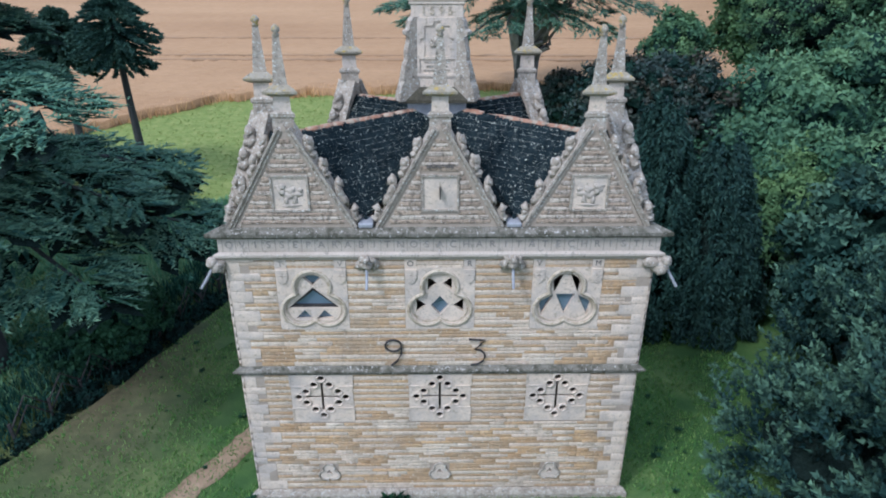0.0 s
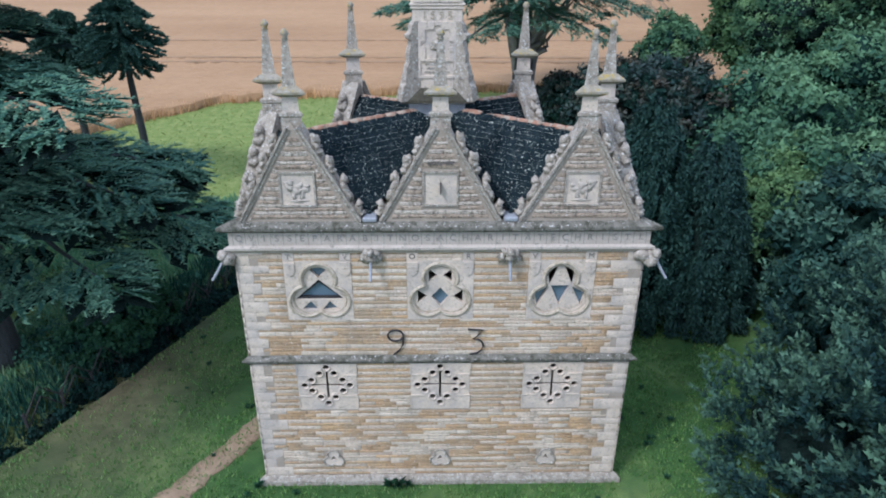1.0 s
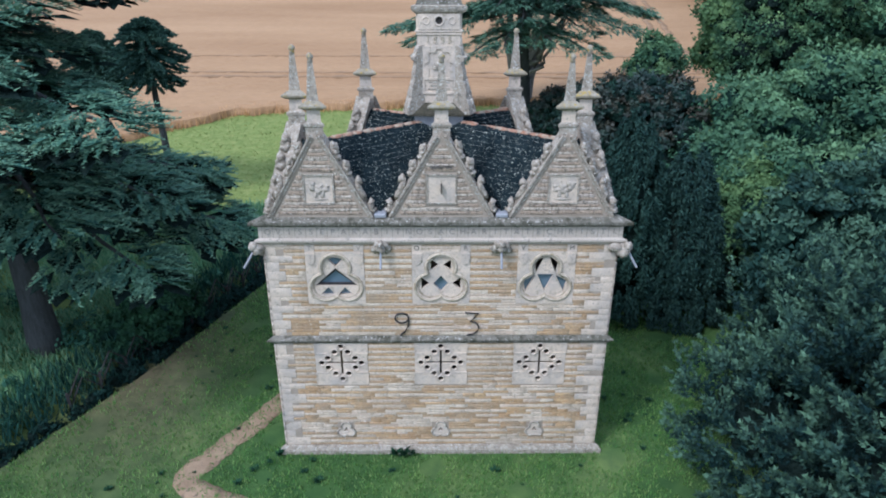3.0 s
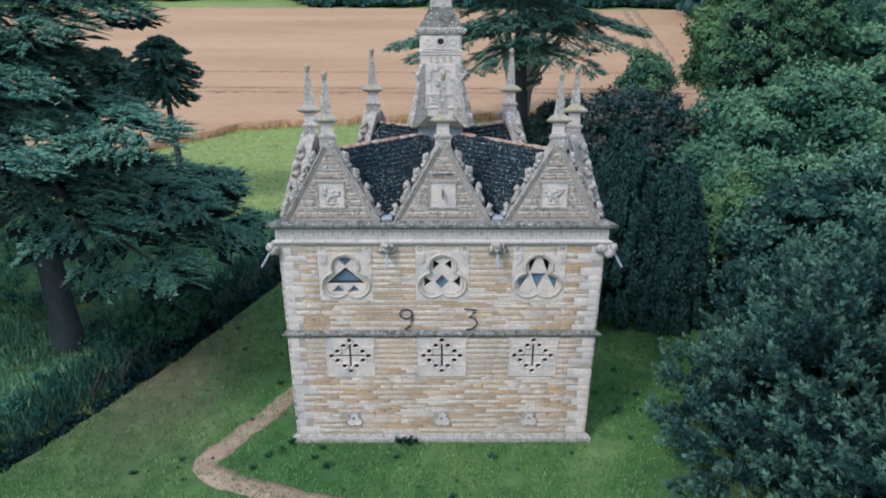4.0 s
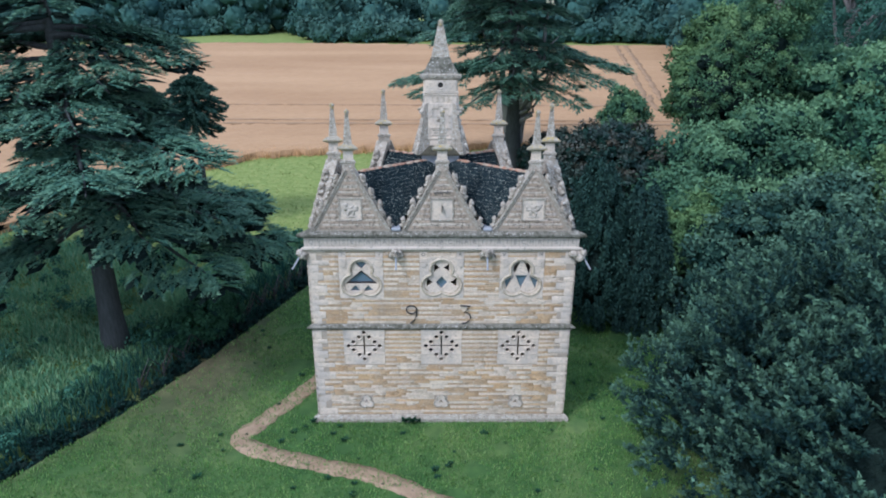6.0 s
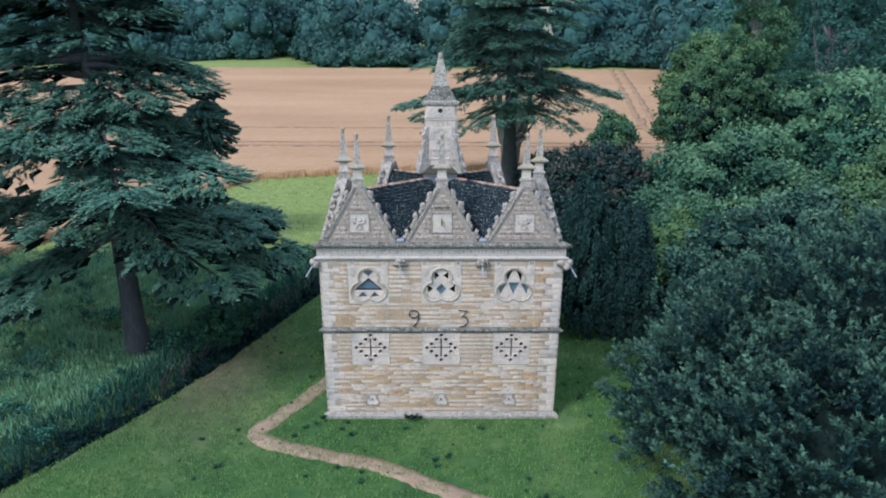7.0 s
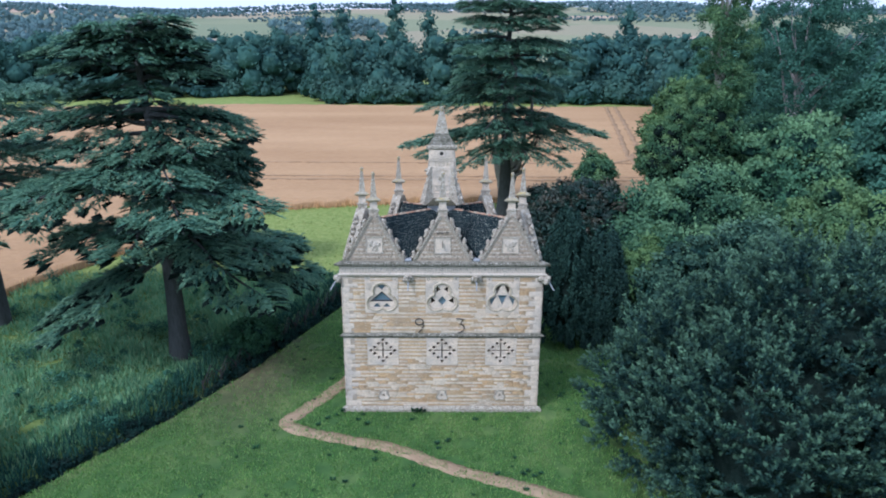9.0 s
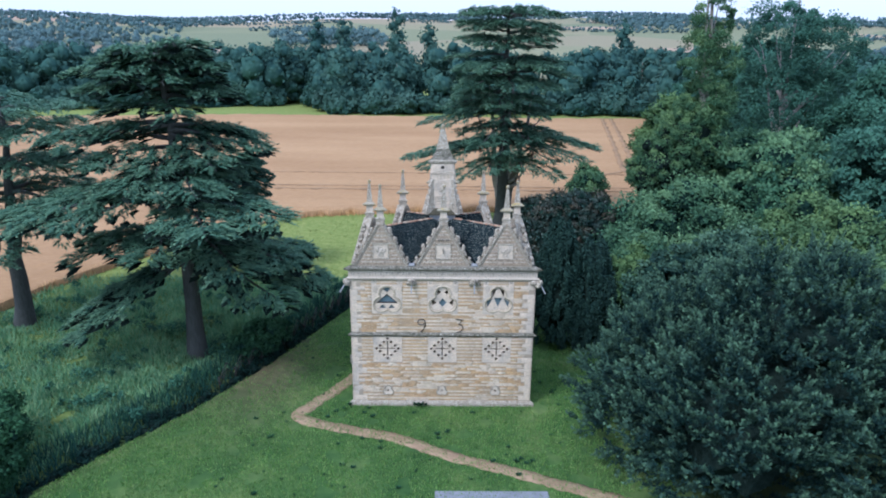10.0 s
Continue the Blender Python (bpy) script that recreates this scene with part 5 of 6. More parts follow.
# ---- the lodge: three equal sides, three gables to a side ----
HALF, INR = 5.08, 2.933  # half a side, and the distance from its middle to the plan's centre
EAVES = 8.45
STR0, STR1 = 4.3, 4.56  # foot and top of the string course
SLOPE60 = math.tan(radians(30))
lodge = tagged(new("triangular_lodge"), "three-sided banded limestone lodge with gables and pinnacles", "building")
lodge.location = (-0.05, INR, 0)
FACES = [Matrix.Rotation(radians(120 * k), 4, "Z") @ Matrix.Translation((0, -INR, 0)) for k in range(3)]
WINDOW_X = (-3.06, 0.0, 3.05)
M_WORN = plain("worn_pale_limestone", (0.4, 0.345, 0.275), (0.55, 0.485, 0.4), 2.5, fine=36, bump=0.8, dist=0.02, spots=(0.55, 0.53, 0.48), spot_scale=12, spot_at=0.64, stain=(0.2, 0.185, 0.15), stain_scale=5, stain_at=0.54)


def gable_stone(name, dark, light, pick):
    return plain(name, dark, light, 3.0, fine=25, bump=1.0, dist=0.03, spots=(0.64, 0.61, 0.54), spot_scale=17, spot_at=0.61, pick=pick, stain=(0.11, 0.095, 0.07), stain_scale=8, stain_at=0.48)


M_WEATH_P, M_WEATH_I = (gable_stone("weathered_gable_stone_" + p, (0.33, 0.255, 0.185), (0.48, 0.38, 0.28), p) for p in ("object", "island"))
M_PALEG_P, M_PALEG_I = (gable_stone("pale_gable_stone_" + p, (0.46, 0.39, 0.31), (0.6, 0.52, 0.42), p) for p in ("object", "island"))


def three_sided(name, profile, material, label=""):
    """A moulding that runs right round the three sides: closed profile of (distance out from the wall, z)."""
    V, F, n = [], [], len(profile)
    for d, z in profile:
        for a in (-150, -30, 90):
            r = 2 * INR + 2 * d
            V.append((r * math.cos(radians(a)), r * math.sin(radians(a)), z))
    for i in range(n):
        j = (i + 1) % n
        for k in range(3):
            q = (k + 1) % 3
            F.append((3 * i + k, 3 * i + q, 3 * j + q, 3 * j + k))
    return place(name, mesh_of(name, V, F, material), lodge, None, label)


# wall slabs with the window openings through them
OPENINGS = []
for cx in WINDOW_X:
    OPENINGS += [(cx - 0.7, cx + 0.7, 5.82, 7.26), (cx - 0.7, cx + 0.7, 2.86, 4.26), (cx - 0.16, cx + 0.16, 0.8, 1.08)]


def wall_mesh():
    xs = sorted({-HALF, HALF, *(v for o in OPENINGS for v in o[:2])})
    zs = sorted({0.0, EAVES, *(v for o in OPENINGS for v in o[2:])})
    V, F = [], []
    for x0, x1 in zip(xs, xs[1:]):
        for z0, z1 in zip(zs, zs[1:]):
            mx, mz = (x0 + x1) / 2, (z0 + z1) / 2
            if any(o[0] < mx < o[1] and o[2] < mz < o[3] for o in OPENINGS):
                continue
            n = len(V)
            for y in (0.012, 0.5):
                lim = HALF - y * SLOPE60
                a, b = max(x0, -lim), min(x1, lim)
                V += [(a, y, z0), (b, y, z0), (b, y, z1), (a, y, z1)]
            F += [tuple(n + i for i in f) for f in ((0, 1, 2, 3), (7, 6, 5, 4), (0, 4, 5, 1), (1, 5, 6, 2), (2, 6, 7, 3), (3, 7, 4, 0))]
    return mesh_of("wall", V, F, M_MORTAR)


_wm = wall_mesh()
WALLS = [place("wall", _wm, lodge, m) for m in FACES]
three_sided("plinth", [(-0.1, -0.2), (0.12, -0.2), (0.12, 0.16), (0.06, 0.3), (-0.1, 0.32)], M_GREY, "lichen-grey stone plinth")
three_sided("string_course", [(-0.05, STR0), (0.03, STR0), (0.05, 4.36), (0.1, 4.4), (0.1, 4.45), (0.07, 4.48), (0.0, STR1), (-0.05, STR1)], M_MOSS, "moss-stained moulded string course")
three_sided("lower_moulding", [(-0.05, 7.62), (0.02, 7.62), (0.05, 7.68), (0.11, 7.74), (0.11, 7.8), (0.04, 7.84), (-0.05, 7.84)], M_WORN)
three_sided("frieze", [(-0.05, 7.842), (0.035, 7.842), (0.035, 8.18), (-0.05, 8.18)], M_WORN, "pale stone frieze with cut lettering")
three_sided("cornice", [(-0.5, 8.182), (0.04, 8.182), (0.08, 8.22), (0.15, 8.26), (0.17, 8.29), (0.17, 8.36), (0.14, 8.39), (0.0, 8.46), (-0.5, 8.46)], M_MOSS, "moulded cornice, mossy on top")
place("floor_slab", mesh_of("floor_slab", [(5.2 * math.cos(radians(a)), 5.2 * math.sin(radians(a)), z) for z in (0.02, 0.1) for a in (-150, -30, 90)], [(0, 2, 1), (3, 4, 5), (0, 1, 4, 3), (1, 2, 5, 4), (2, 0, 3, 5)], M_INSIDE), lodge)


def trefoil(cx, cz, k=1.0, n=72):
    """Outline of three overlapping circles, one above two."""
    discs = [(0, 0.41 * k, 0.43 * k), (-0.315 * k, -0.22 * k, 0.43 * k), (0.315 * k, -0.22 * k, 0.43 * k)]
    out = []
    for i in range(n):
        a = 2 * math.pi * i / n
        dx, dz = math.cos(a), math.sin(a)
        best = 0
        for x, z, r in discs:
            p = x * dx + z * dz
            q = r * r - (x * x + z * z - p * p)
            if q > 0:
                best = max(best, p + math.sqrt(q))
        out.append((cx + best * dx, cz + best * dz))
    return out


LIGHTS = [  # the shapes cut in each upper window's stone tracery, about its middle
    [[(-0.26, 0.7), (-0.13, 0.77), (0.13, 0.77), (0.26, 0.7), (0.0, 0.42)], [(-0.63, -0.2), (0.63, -0.2), (0.0, 0.38)], [(-0.48, -0.5), (-0.03, -0.52), (-0.24, -0.25)], [(0.03, -0.52), (0.48, -0.5), (0.24, -0.25)]],
    [[(-0.29, 0.66), (-0.29, 0.3), (-0.06, 0.48)], [(0.29, 0.66), (0.06, 0.48), (0.29, 0.3)], [(-0.23, -0.14), (0, -0.41), (0.23, -0.14), (0, 0.13)], [(-0.57, 0.06), (-0.57, -0.32), (-0.32, -0.13)], [(0.57, 0.06), (0.32, -0.13), (0.57, -0.32)]],
    [[(-0.33, 0.56), (-0.06, 0.79), (-0.28, 0.22)], [(0.33, 0.56), (0.28, 0.22), (0.06, 0.79)], [(-0.24, 0.17), (0.24, 0.17), (0.0, -0.4)], [(-0.64, -0.05), (-0.3, 0.14), (-0.56, -0.42)], [(0.64, -0.05), (0.56, -0.42), (0.3, 0.14)]],
]
UPPER_Z = 6.46
PAIRS = ("TV", "OR", "VM")


def upper_window(wall, cx, i):
    """Trefoil window: pale surround, round moulding, tracery with cut shapes, glass behind."""
    bm = bmesh.new()
    slab_2d(bm, [(cx - 0.84, 5.68), (cx + 0.84, 5.68), (cx + 0.84, 7.4), (cx - 0.84, 7.4)], [trefoil(cx, UPPER_Z, 0.93)], -0.012, 0.06)
    sur = place("trefoil_window", bm_mesh("trefoil_window", bm, M_LIME), lodge, wall.matrix_basis.copy(), "pale stone trefoil window with geometric tracery")
    bm = bmesh.new()
    loop_tube(bm, trefoil(cx, UPPER_Z, 1.02), -0.012, 0.045, 8)
    loop_tube(bm, trefoil(cx, UPPER_Z, 0.9), 0.025, 0.022, 6)
    place("moulding", bm_mesh("moulding", bm, M_MOULD, True), sur)
    bm = bmesh.new()
    slab_2d(bm, trefoil(cx, UPPER_Z, 0.94), [[(cx + x, UPPER_Z + z) for x, z in s] for s in LIGHTS[i]], 0.05, 0.15)
    place("tracery", bm_mesh("tracery", bm, M_LIME), sur)
    for k, s in enumerate(LIGHTS[i]):
        mx, mz = sum(p[0] for p in s) / len(s), sum(p[1] for p in s) / len(s)
        big = [(cx + mx + (x - mx) * 1.25, UPPER_Z + mz + (z - mz) * 1.25) for x, z in s]
        if i == 1 and k != 2:
            continue
        bm = bmesh.new()
        slab_2d(bm, big, [], 0.16, 0.17)
        place("pane", bm_mesh("pane", bm, M_GLASS), sur)
    if i == 0:
        tri = [(cx + x, UPPER_Z + z) for x, z in LIGHTS[0][1]]
        mx, mz = cx, UPPER_Z + 0.03
        ins = [(mx + (x - mx) * 0.78, mz + (z - mz) * 0.7) for x, z in tri]
        bm = bmesh.new()
        slab_2d(bm, tri, [ins], 0.1, 0.15)
        place("window_frame", bm_mesh("window_frame", bm, M_IRON), sur, None, "black iron triangular frame")
    for s, ch in ((-1, PAIRS[i][0]), (1, PAIRS[i][1])):
        bm = bmesh.new()
        boxes(bm, (cx + s * 0.7 - 0.14, -0.015, 7.41), (cx + s * 0.7 + 0.14, 0.06, 7.615), 0.006)
        blk = place("letter_block", bm_mesh("letter_block", bm, M_LIME), lodge, wall.matrix_basis.copy())
        place("letter", letter_mesh(ch, 0.2, M_FAINT if (i, s) in ((0, -1), (0, 1)) else M_CUT), blk, Matrix.Translation((cx + s * 0.7, -0.014, 7.51)) @ FACING)
        bm = bmesh.new()
        x = cx + s * 0.69
        slab_2d(bm, [(x - 0.13, 7.36), (x - 0.13, 7.14), (x - 0.08, 7.03), (x, 6.98), (x + 0.08, 7.03), (x + 0.13, 7.14), (x + 0.13, 7.36)], [], -0.045, 0.0)
        boxes(bm, (x - 0.015, -0.055, 7.04), (x + 0.015, -0.04, 7.33))
        boxes(bm, (x - 0.1, -0.055, 7.2), (x + 0.1, -0.04, 7.23))
        place("shield", bm_mesh("shield", bm, M_LIME), lodge, wall.matrix_basis.copy(), "small carved stone shield")


def lobed(cx, cz, spots, r, n=120):
    """Outline round discs of radius r set about a middle."""
    out = []
    for i in range(n):
        dx, dz = math.cos(2 * math.pi * i / n), math.sin(2 * math.pi * i / n)
        best = 0.4
        for x, z in spots:
            p = x * dx + z * dz
            q = r * r - (x * x + z * z - p * p)
            if q > 0:
                best = max(best, p + math.sqrt(q))
        out.append((cx + best * dx, cz + best * dz))
    return out


def lower_window(wall, cx):
    """Square plate with a lobed inner plate, pierced by twelve round holes round a cross of two slits."""
    cz = 3.56
    spots = [(0, 0.6), (0, -0.6), (0.61, 0), (-0.61, 0)] + [(a * 0.2, b * 0.4) for a in (-1, 1) for b in (-1, 1)] + [(a * 0.42, b * 0.18) for a in (-1, 1) for b in (-1, 1)]
    bm = bmesh.new()
    slab_2d(bm, [(cx - 0.8, 2.74), (cx + 0.8, 2.74), (cx + 0.8, 4.298), (cx - 0.8, 4.298)], [lobed(cx, cz, spots, 0.135)], -0.01, 0.05)
    w = place("pierced_window", bm_mesh("pierced_window", bm, M_LIME), lodge, wall.matrix_basis.copy(), "square stone plate pierced with round holes and a cross")
    c, l = 0.03, 0.44
    holes = [circle_2d(cx + x, cz + z, 0.08, 14) for x, z in spots]
    holes.append([(cx + x, cz + z) for x, z in ((-c, -l), (c, -l), (c, -c), (l, -c), (l, c), (c, c), (c, l), (-c, l), (-c, c), (-l, c), (-l, -c), (-c, -c))])
    bm = bmesh.new()
    slab_2d(bm, lobed(cx, cz, spots, 0.148), holes, 0.022, 0.06)
    place("tracery", bm_mesh("tracery", bm, M_LIME), w)
    for x, z in spots:
        bm = bmesh.new()
        loop_tube(bm, circle_2d(cx + x, cz + z, 0.108, 18), 0.006, 0.03, 6)
        place("ring", bm_mesh("ring", bm, M_LIME, True), w)
    for s in (-1, 1):
        for q in (-1, 1):
            bm = bmesh.new()
            boxes(bm, (cx + s * 0.8 - 0.02, -0.03, cz + q * 0.55 - 0.2), (cx + s * 0.8 + 0.02, 0.0, cz + q * 0.55 + 0.2))
            boxes(bm, (min(cx + s * 0.8, cx + s * 0.4), -0.03, cz + q * 0.35 - 0.02), (max(cx + s * 0.8, cx + s * 0.4), -0.002, cz + q * 0.35 + 0.02))
            place("corner_moulding", bm_mesh("corner_moulding", bm, M_LIME), w)


def small_window(wall, cx):
    bm = bmesh.new()
    slab_2d(bm, trefoil(cx, 0.94, 0.37, 48), [[(cx - 0.1, 0.88), (cx, 0.92), (cx + 0.1, 0.88), (cx, 1.06)]], -0.02, 0.1)
    w = place("small_window", bm_mesh("small_window", bm, M_LIME), lodge, wall.matrix_basis.copy(), "small stone trefoil with a triangular opening")
    bm = bmesh.new()
    loop_tube(bm, trefoil(cx, 0.94, 0.38, 48), -0.02, 0.03, 6)
    place("moulding", bm_mesh("moulding", bm, M_GREY, True), w)


FRIEZE_TEXT = ("QVISSEPARABITNOSACHARITATECHRISTI", "APERIATVRTERRAETGERMINETSALVATOREM"[:33], "CONSIDERAVIOPERATVADOMINEETEXPAVI"[:33])
for f, wall in enumerate(WALLS):
    for i, cx in enumerate(WINDOW_X):
        upper_window(wall, cx, i)
        lower_window(wall, cx)
        small_window(wall, cx)
    if f == 0:
        for k, ch in enumerate(FRIEZE_TEXT[0]):
            place("letter", letter_mesh(ch, 0.24, M_FAINT), lodge, wall.matrix_basis @ Matrix.Translation(((k - 16) * 0.305, -0.036, 8.03)) @ FACING)
        for k in range(34):
            bm = bmesh.new()
            boxes(bm, ((k - 16.5) * 0.305 - 0.006, -0.039, 7.86), ((k - 16.5) * 0.305 + 0.006, -0.03, 8.19))
            place("joint", bm_mesh("joint", bm, M_FAINT), lodge, wall.matrix_basis.copy())


def lump(bm, at, size, seed, rough=0.25, turn=None):
    """A worn carved mass added to bm."""
    r = bmesh.ops.create_icosphere(bm, subdivisions=2, radius=1.0)
    for v in r["verts"]:
        k = 1 + rough * noise.noise(v.co * 1.8 + Vector((seed * 3.1, seed, 0))) + rough * 0.8 * noise.noise(v.co * 4.0 + Vector((seed, 0, 5)))
        p = Vector((v.co.x * size[0] * k, v.co.y * size[1] * k, v.co.z * size[2] * k))
        if turn is not None:
            p = turn @ p
        v.co = p + Vector(at)


# waterspouts under the frieze: carved heads with lead pipes
for f, m in enumerate(FACES):
    for s in (-1, 1):
        bm = bmesh.new()
        lump(bm, (s * 1.71, -0.12, 7.56), (0.13, 0.18, 0.19), 3 + s + f, 0.6)
        lump(bm, (s * 1.71 - 0.17, -0.06, 7.5), (0.12, 0.09, 0.13), 5 + s, 0.7)
        lump(bm, (s * 1.71 + 0.17, -0.06, 7.5), (0.12, 0.09, 0.13), 8 + s, 0.7)
        lump(bm, (s * 1.71, -0.2, 7.7), (0.11, 0.14, 0.1), 9 + s, 0.7)
        lump(bm, (s * 1.71 - 0.11, -0.1, 7.66), (0.1, 0.1, 0.12), 12 + s, 0.8)
        lump(bm, (s * 1.71 + 0.12, -0.09, 7.63), (0.11, 0.1, 0.11), 14 + s, 0.8)
        w = place("waterspout", bm_mesh("waterspout", bm, M_GREY, True), lodge, m.copy(), "worn carved waterspout with a lead pipe")
        place("pipe", tubes_mesh("pipe", [([(s * 1.71, -0.2, 7.5), (s * 1.71, -0.3, 7.3), (s * 1.71, -0.46, 7.06)], [0.035, 0.035, 0.035])], M_LEAD, 9), w)
    bm = bmesh.new()
    lump(bm, (HALF + 0.1, -0.08, 7.5), (0.2, 0.18, 0.17), 21 + f, 0.6)
    lump(bm, (HALF + 0.22, -0.13, 7.62), (0.14, 0.14, 0.14), 25 + f)
    lump(bm, (HALF - 0.12, -0.1, 7.56), (0.22, 0.12, 0.15), 26 + f)
    w = place("waterspout", bm_mesh("waterspout", bm, M_GREY, True), lodge, m.copy(), "worn carved corner waterspout with a lead pipe")
    place("pipe", tubes_mesh("pipe", [([(HALF + 0.25, -0.14, 7.45), (HALF + 0.38, -0.22, 7.22), (HALF + 0.5, -0.3, 7.02)], [0.035, 0.035, 0.035])], M_LEAD, 9), w)

# iron date numerals on the front
_c9 = [(0.2 * math.cos(a), 0.17 * math.sin(a) + 0.18) for a in np.linspace(-0.2, 2 * math.pi - 0.1, 22)] + [(0.21, 0.1), (0.19, -0.1), (0.1, -0.28), (-0.06, -0.42)]
_c3 = [(-0.2, 0.36), (0.0, 0.34), (0.2, 0.33), (0.1, 0.2), (-0.04, 0.06), (0.1, 0.03), (0.19, -0.06), (0.22, -0.18), (0.17, -0.3), (0.05, -0.39), (-0.14, -0.42)]
for cx, pts in ((-1.17, _c9), (0.92, _c3)):
    place("iron_numeral", tubes_mesh("iron_numeral", [([(cx + x, -0.045, 5.02 + z) for x, z in pts], [0.026] * len(pts))], M_IRON, 6), lodge, FACES[0].copy(), "black iron date numeral fixed to the wall")


# ---- gables ----
G_HALF, G_TOP = 1.33, 10.88


def gable_half_width(z):
    return G_HALF * (G_TOP - z) / (G_TOP - EAVES)


def crocket_mesh(kind):
    """A worn leafy carving that clings to a gable's slope, its head curling outwards."""
    bm = bmesh.new()
    h = (0.34, 0.62, 0.44)[kind]
    lump(bm, (-0.02, 0, h * 0.42), (0.085, 0.13, h * 0.52), kind + 1, 0.5)
    lump(bm, (0.07, 0, h * 0.86), (0.1, 0.11, 0.085 + 0.03 * kind % 2), kind + 4, 0.6)
    lump(bm, (0.02, -0.05, h * 0.6), (0.08, 0.1, h * 0.22), kind + 7, 0.7)
    lump(bm, (0.0, -0.03, h * 0.18), (0.1, 0.12, h * 0.2), kind + 9, 0.6)
    return bm_mesh("crocket", bm, M_GREY, True)


CROCKETS = [crocket_mesh(k) for k in range(3)]
_v = [(-G_HALF, 0.012, EAVES), (G_HALF, 0.012, EAVES), (0, 0.012, G_TOP), (-G_HALF, 0.42, EAVES), (G_HALF, 0.42, EAVES), (0, 0.42, G_TOP)]
GABLE = mesh_of("gable", _v, [(0, 1, 2), (5, 4, 3), (0, 3, 4, 1), (1, 4, 5, 2), (2, 5, 3, 0)], M_MORTAR)


def coping_mesh(s):
    """A moulded bar up one slope of a gable."""
    bm = bmesh.new()
    a, b = Vector((s * (G_HALF + 0.09), 0, EAVES + 0.02)), Vector((s * 0.1, 0, G_TOP - 0.09))
    along = (b - a).normalized()
    across = Vector((along.z, 0, -along.x)) * s
    for w0, w1, y0, y1 in ((-0.07, -0.02, -0.025, 0.46), (-0.02, 0.005, 0.0, 0.44), (0.005, 0.06, -0.06, 0.47)):
        q = [bm.verts.new(p + across * w + Vector((0, y, 0))) for p in (a, b) for w, y in ((w0, y0), (w1, y0), (w1, y1), (w0, y1))]
        for fc in ((0, 1, 2, 3), (7, 6, 5, 4), (0, 4, 5, 1), (1, 5, 6, 2), (2, 6, 7, 3), (3, 7, 4, 0)):
            bm.faces.new([q[i] for i in fc])
    return bm_mesh("coping", bm, M_GREY)


COPING = {s: coping_mesh(s) for s in (-1, 1)}


def prism(profile, material, name):
    bm = bmesh.new()
    lathe(bm, [(w / math.sqrt(3), z) for w, z in profile], 3, radians(90))
    return bm_mesh(name, bm, material)


PEDESTAL = prism([(0.5, 10.4), (0.46, 11.0), (0.54, 11.03), (0.54, 11.1), (0.42, 11.14)], M_GREY, "pedestal")
DIE = prism([(0.38, 11.12), (0.35, 11.5)], M_LIME, "die")
CAP = prism([(0.45, 11.47), (0.74, 11.54), (0.74, 11.59), (0.4, 11.7)], M_LICHEN, "cap")
OBELISK = prism([(0.32, 11.68), (0.3, 11.78), (0.13, 12.72)], M_GREY, "obelisk")
bm = bmesh.new()
lathe(bm, [(0.04, 12.68), (0.085, 12.71), (0.05, 12.75), (0.095, 12.8), (0.08, 12.87), (0.03, 12.92)], 8)
FINIAL = bm_mesh("finial", bm, M_LICHEN, True)
bm = bmesh.new()
slab_2d(bm, [(-0.43, 8.86), (0.43, 8.86), (0.43, 9.74), (-0.43, 9.74)], [[(-0.385, 8.905), (0.385, 8.905), (0.385, 9.695), (-0.385, 9.695)]], -0.03, 0.06)
PANEL_FRAME = bm_mesh("panel_frame", bm, M_GREY)
bm = bmesh.new()
boxes(bm, (-0.385, 0.008, 8.905), (0.385, 0.06, 9.695))
PANEL = bm_mesh("panel", bm, M_LIME)
bm = bmesh.new()
for k, (x, z, w, h) in enumerate(((-0.02, 9.25, 0.2, 0.09), (-0.16, 9.36, 0.13, 0.1), (-0.2, 9.45, 0.12, 0.07), (0.17, 9.28, 0.14, 0.07), (0.24, 9.37, 0.1, 0.06), (0.02, 9.36, 0.12, 0.1), (-0.1, 9.12, 0.06, 0.12), (0.1, 9.12, 0.06, 0.12), (0.0, 9.0, 0.26, 0.04))):
    lump(bm, (x, 0.014, z), (w, 0.03, h), 31 + k, 0.8)
RELIEF = bm_mesh("relief", bm, M_WORN, True)
GABLES = []
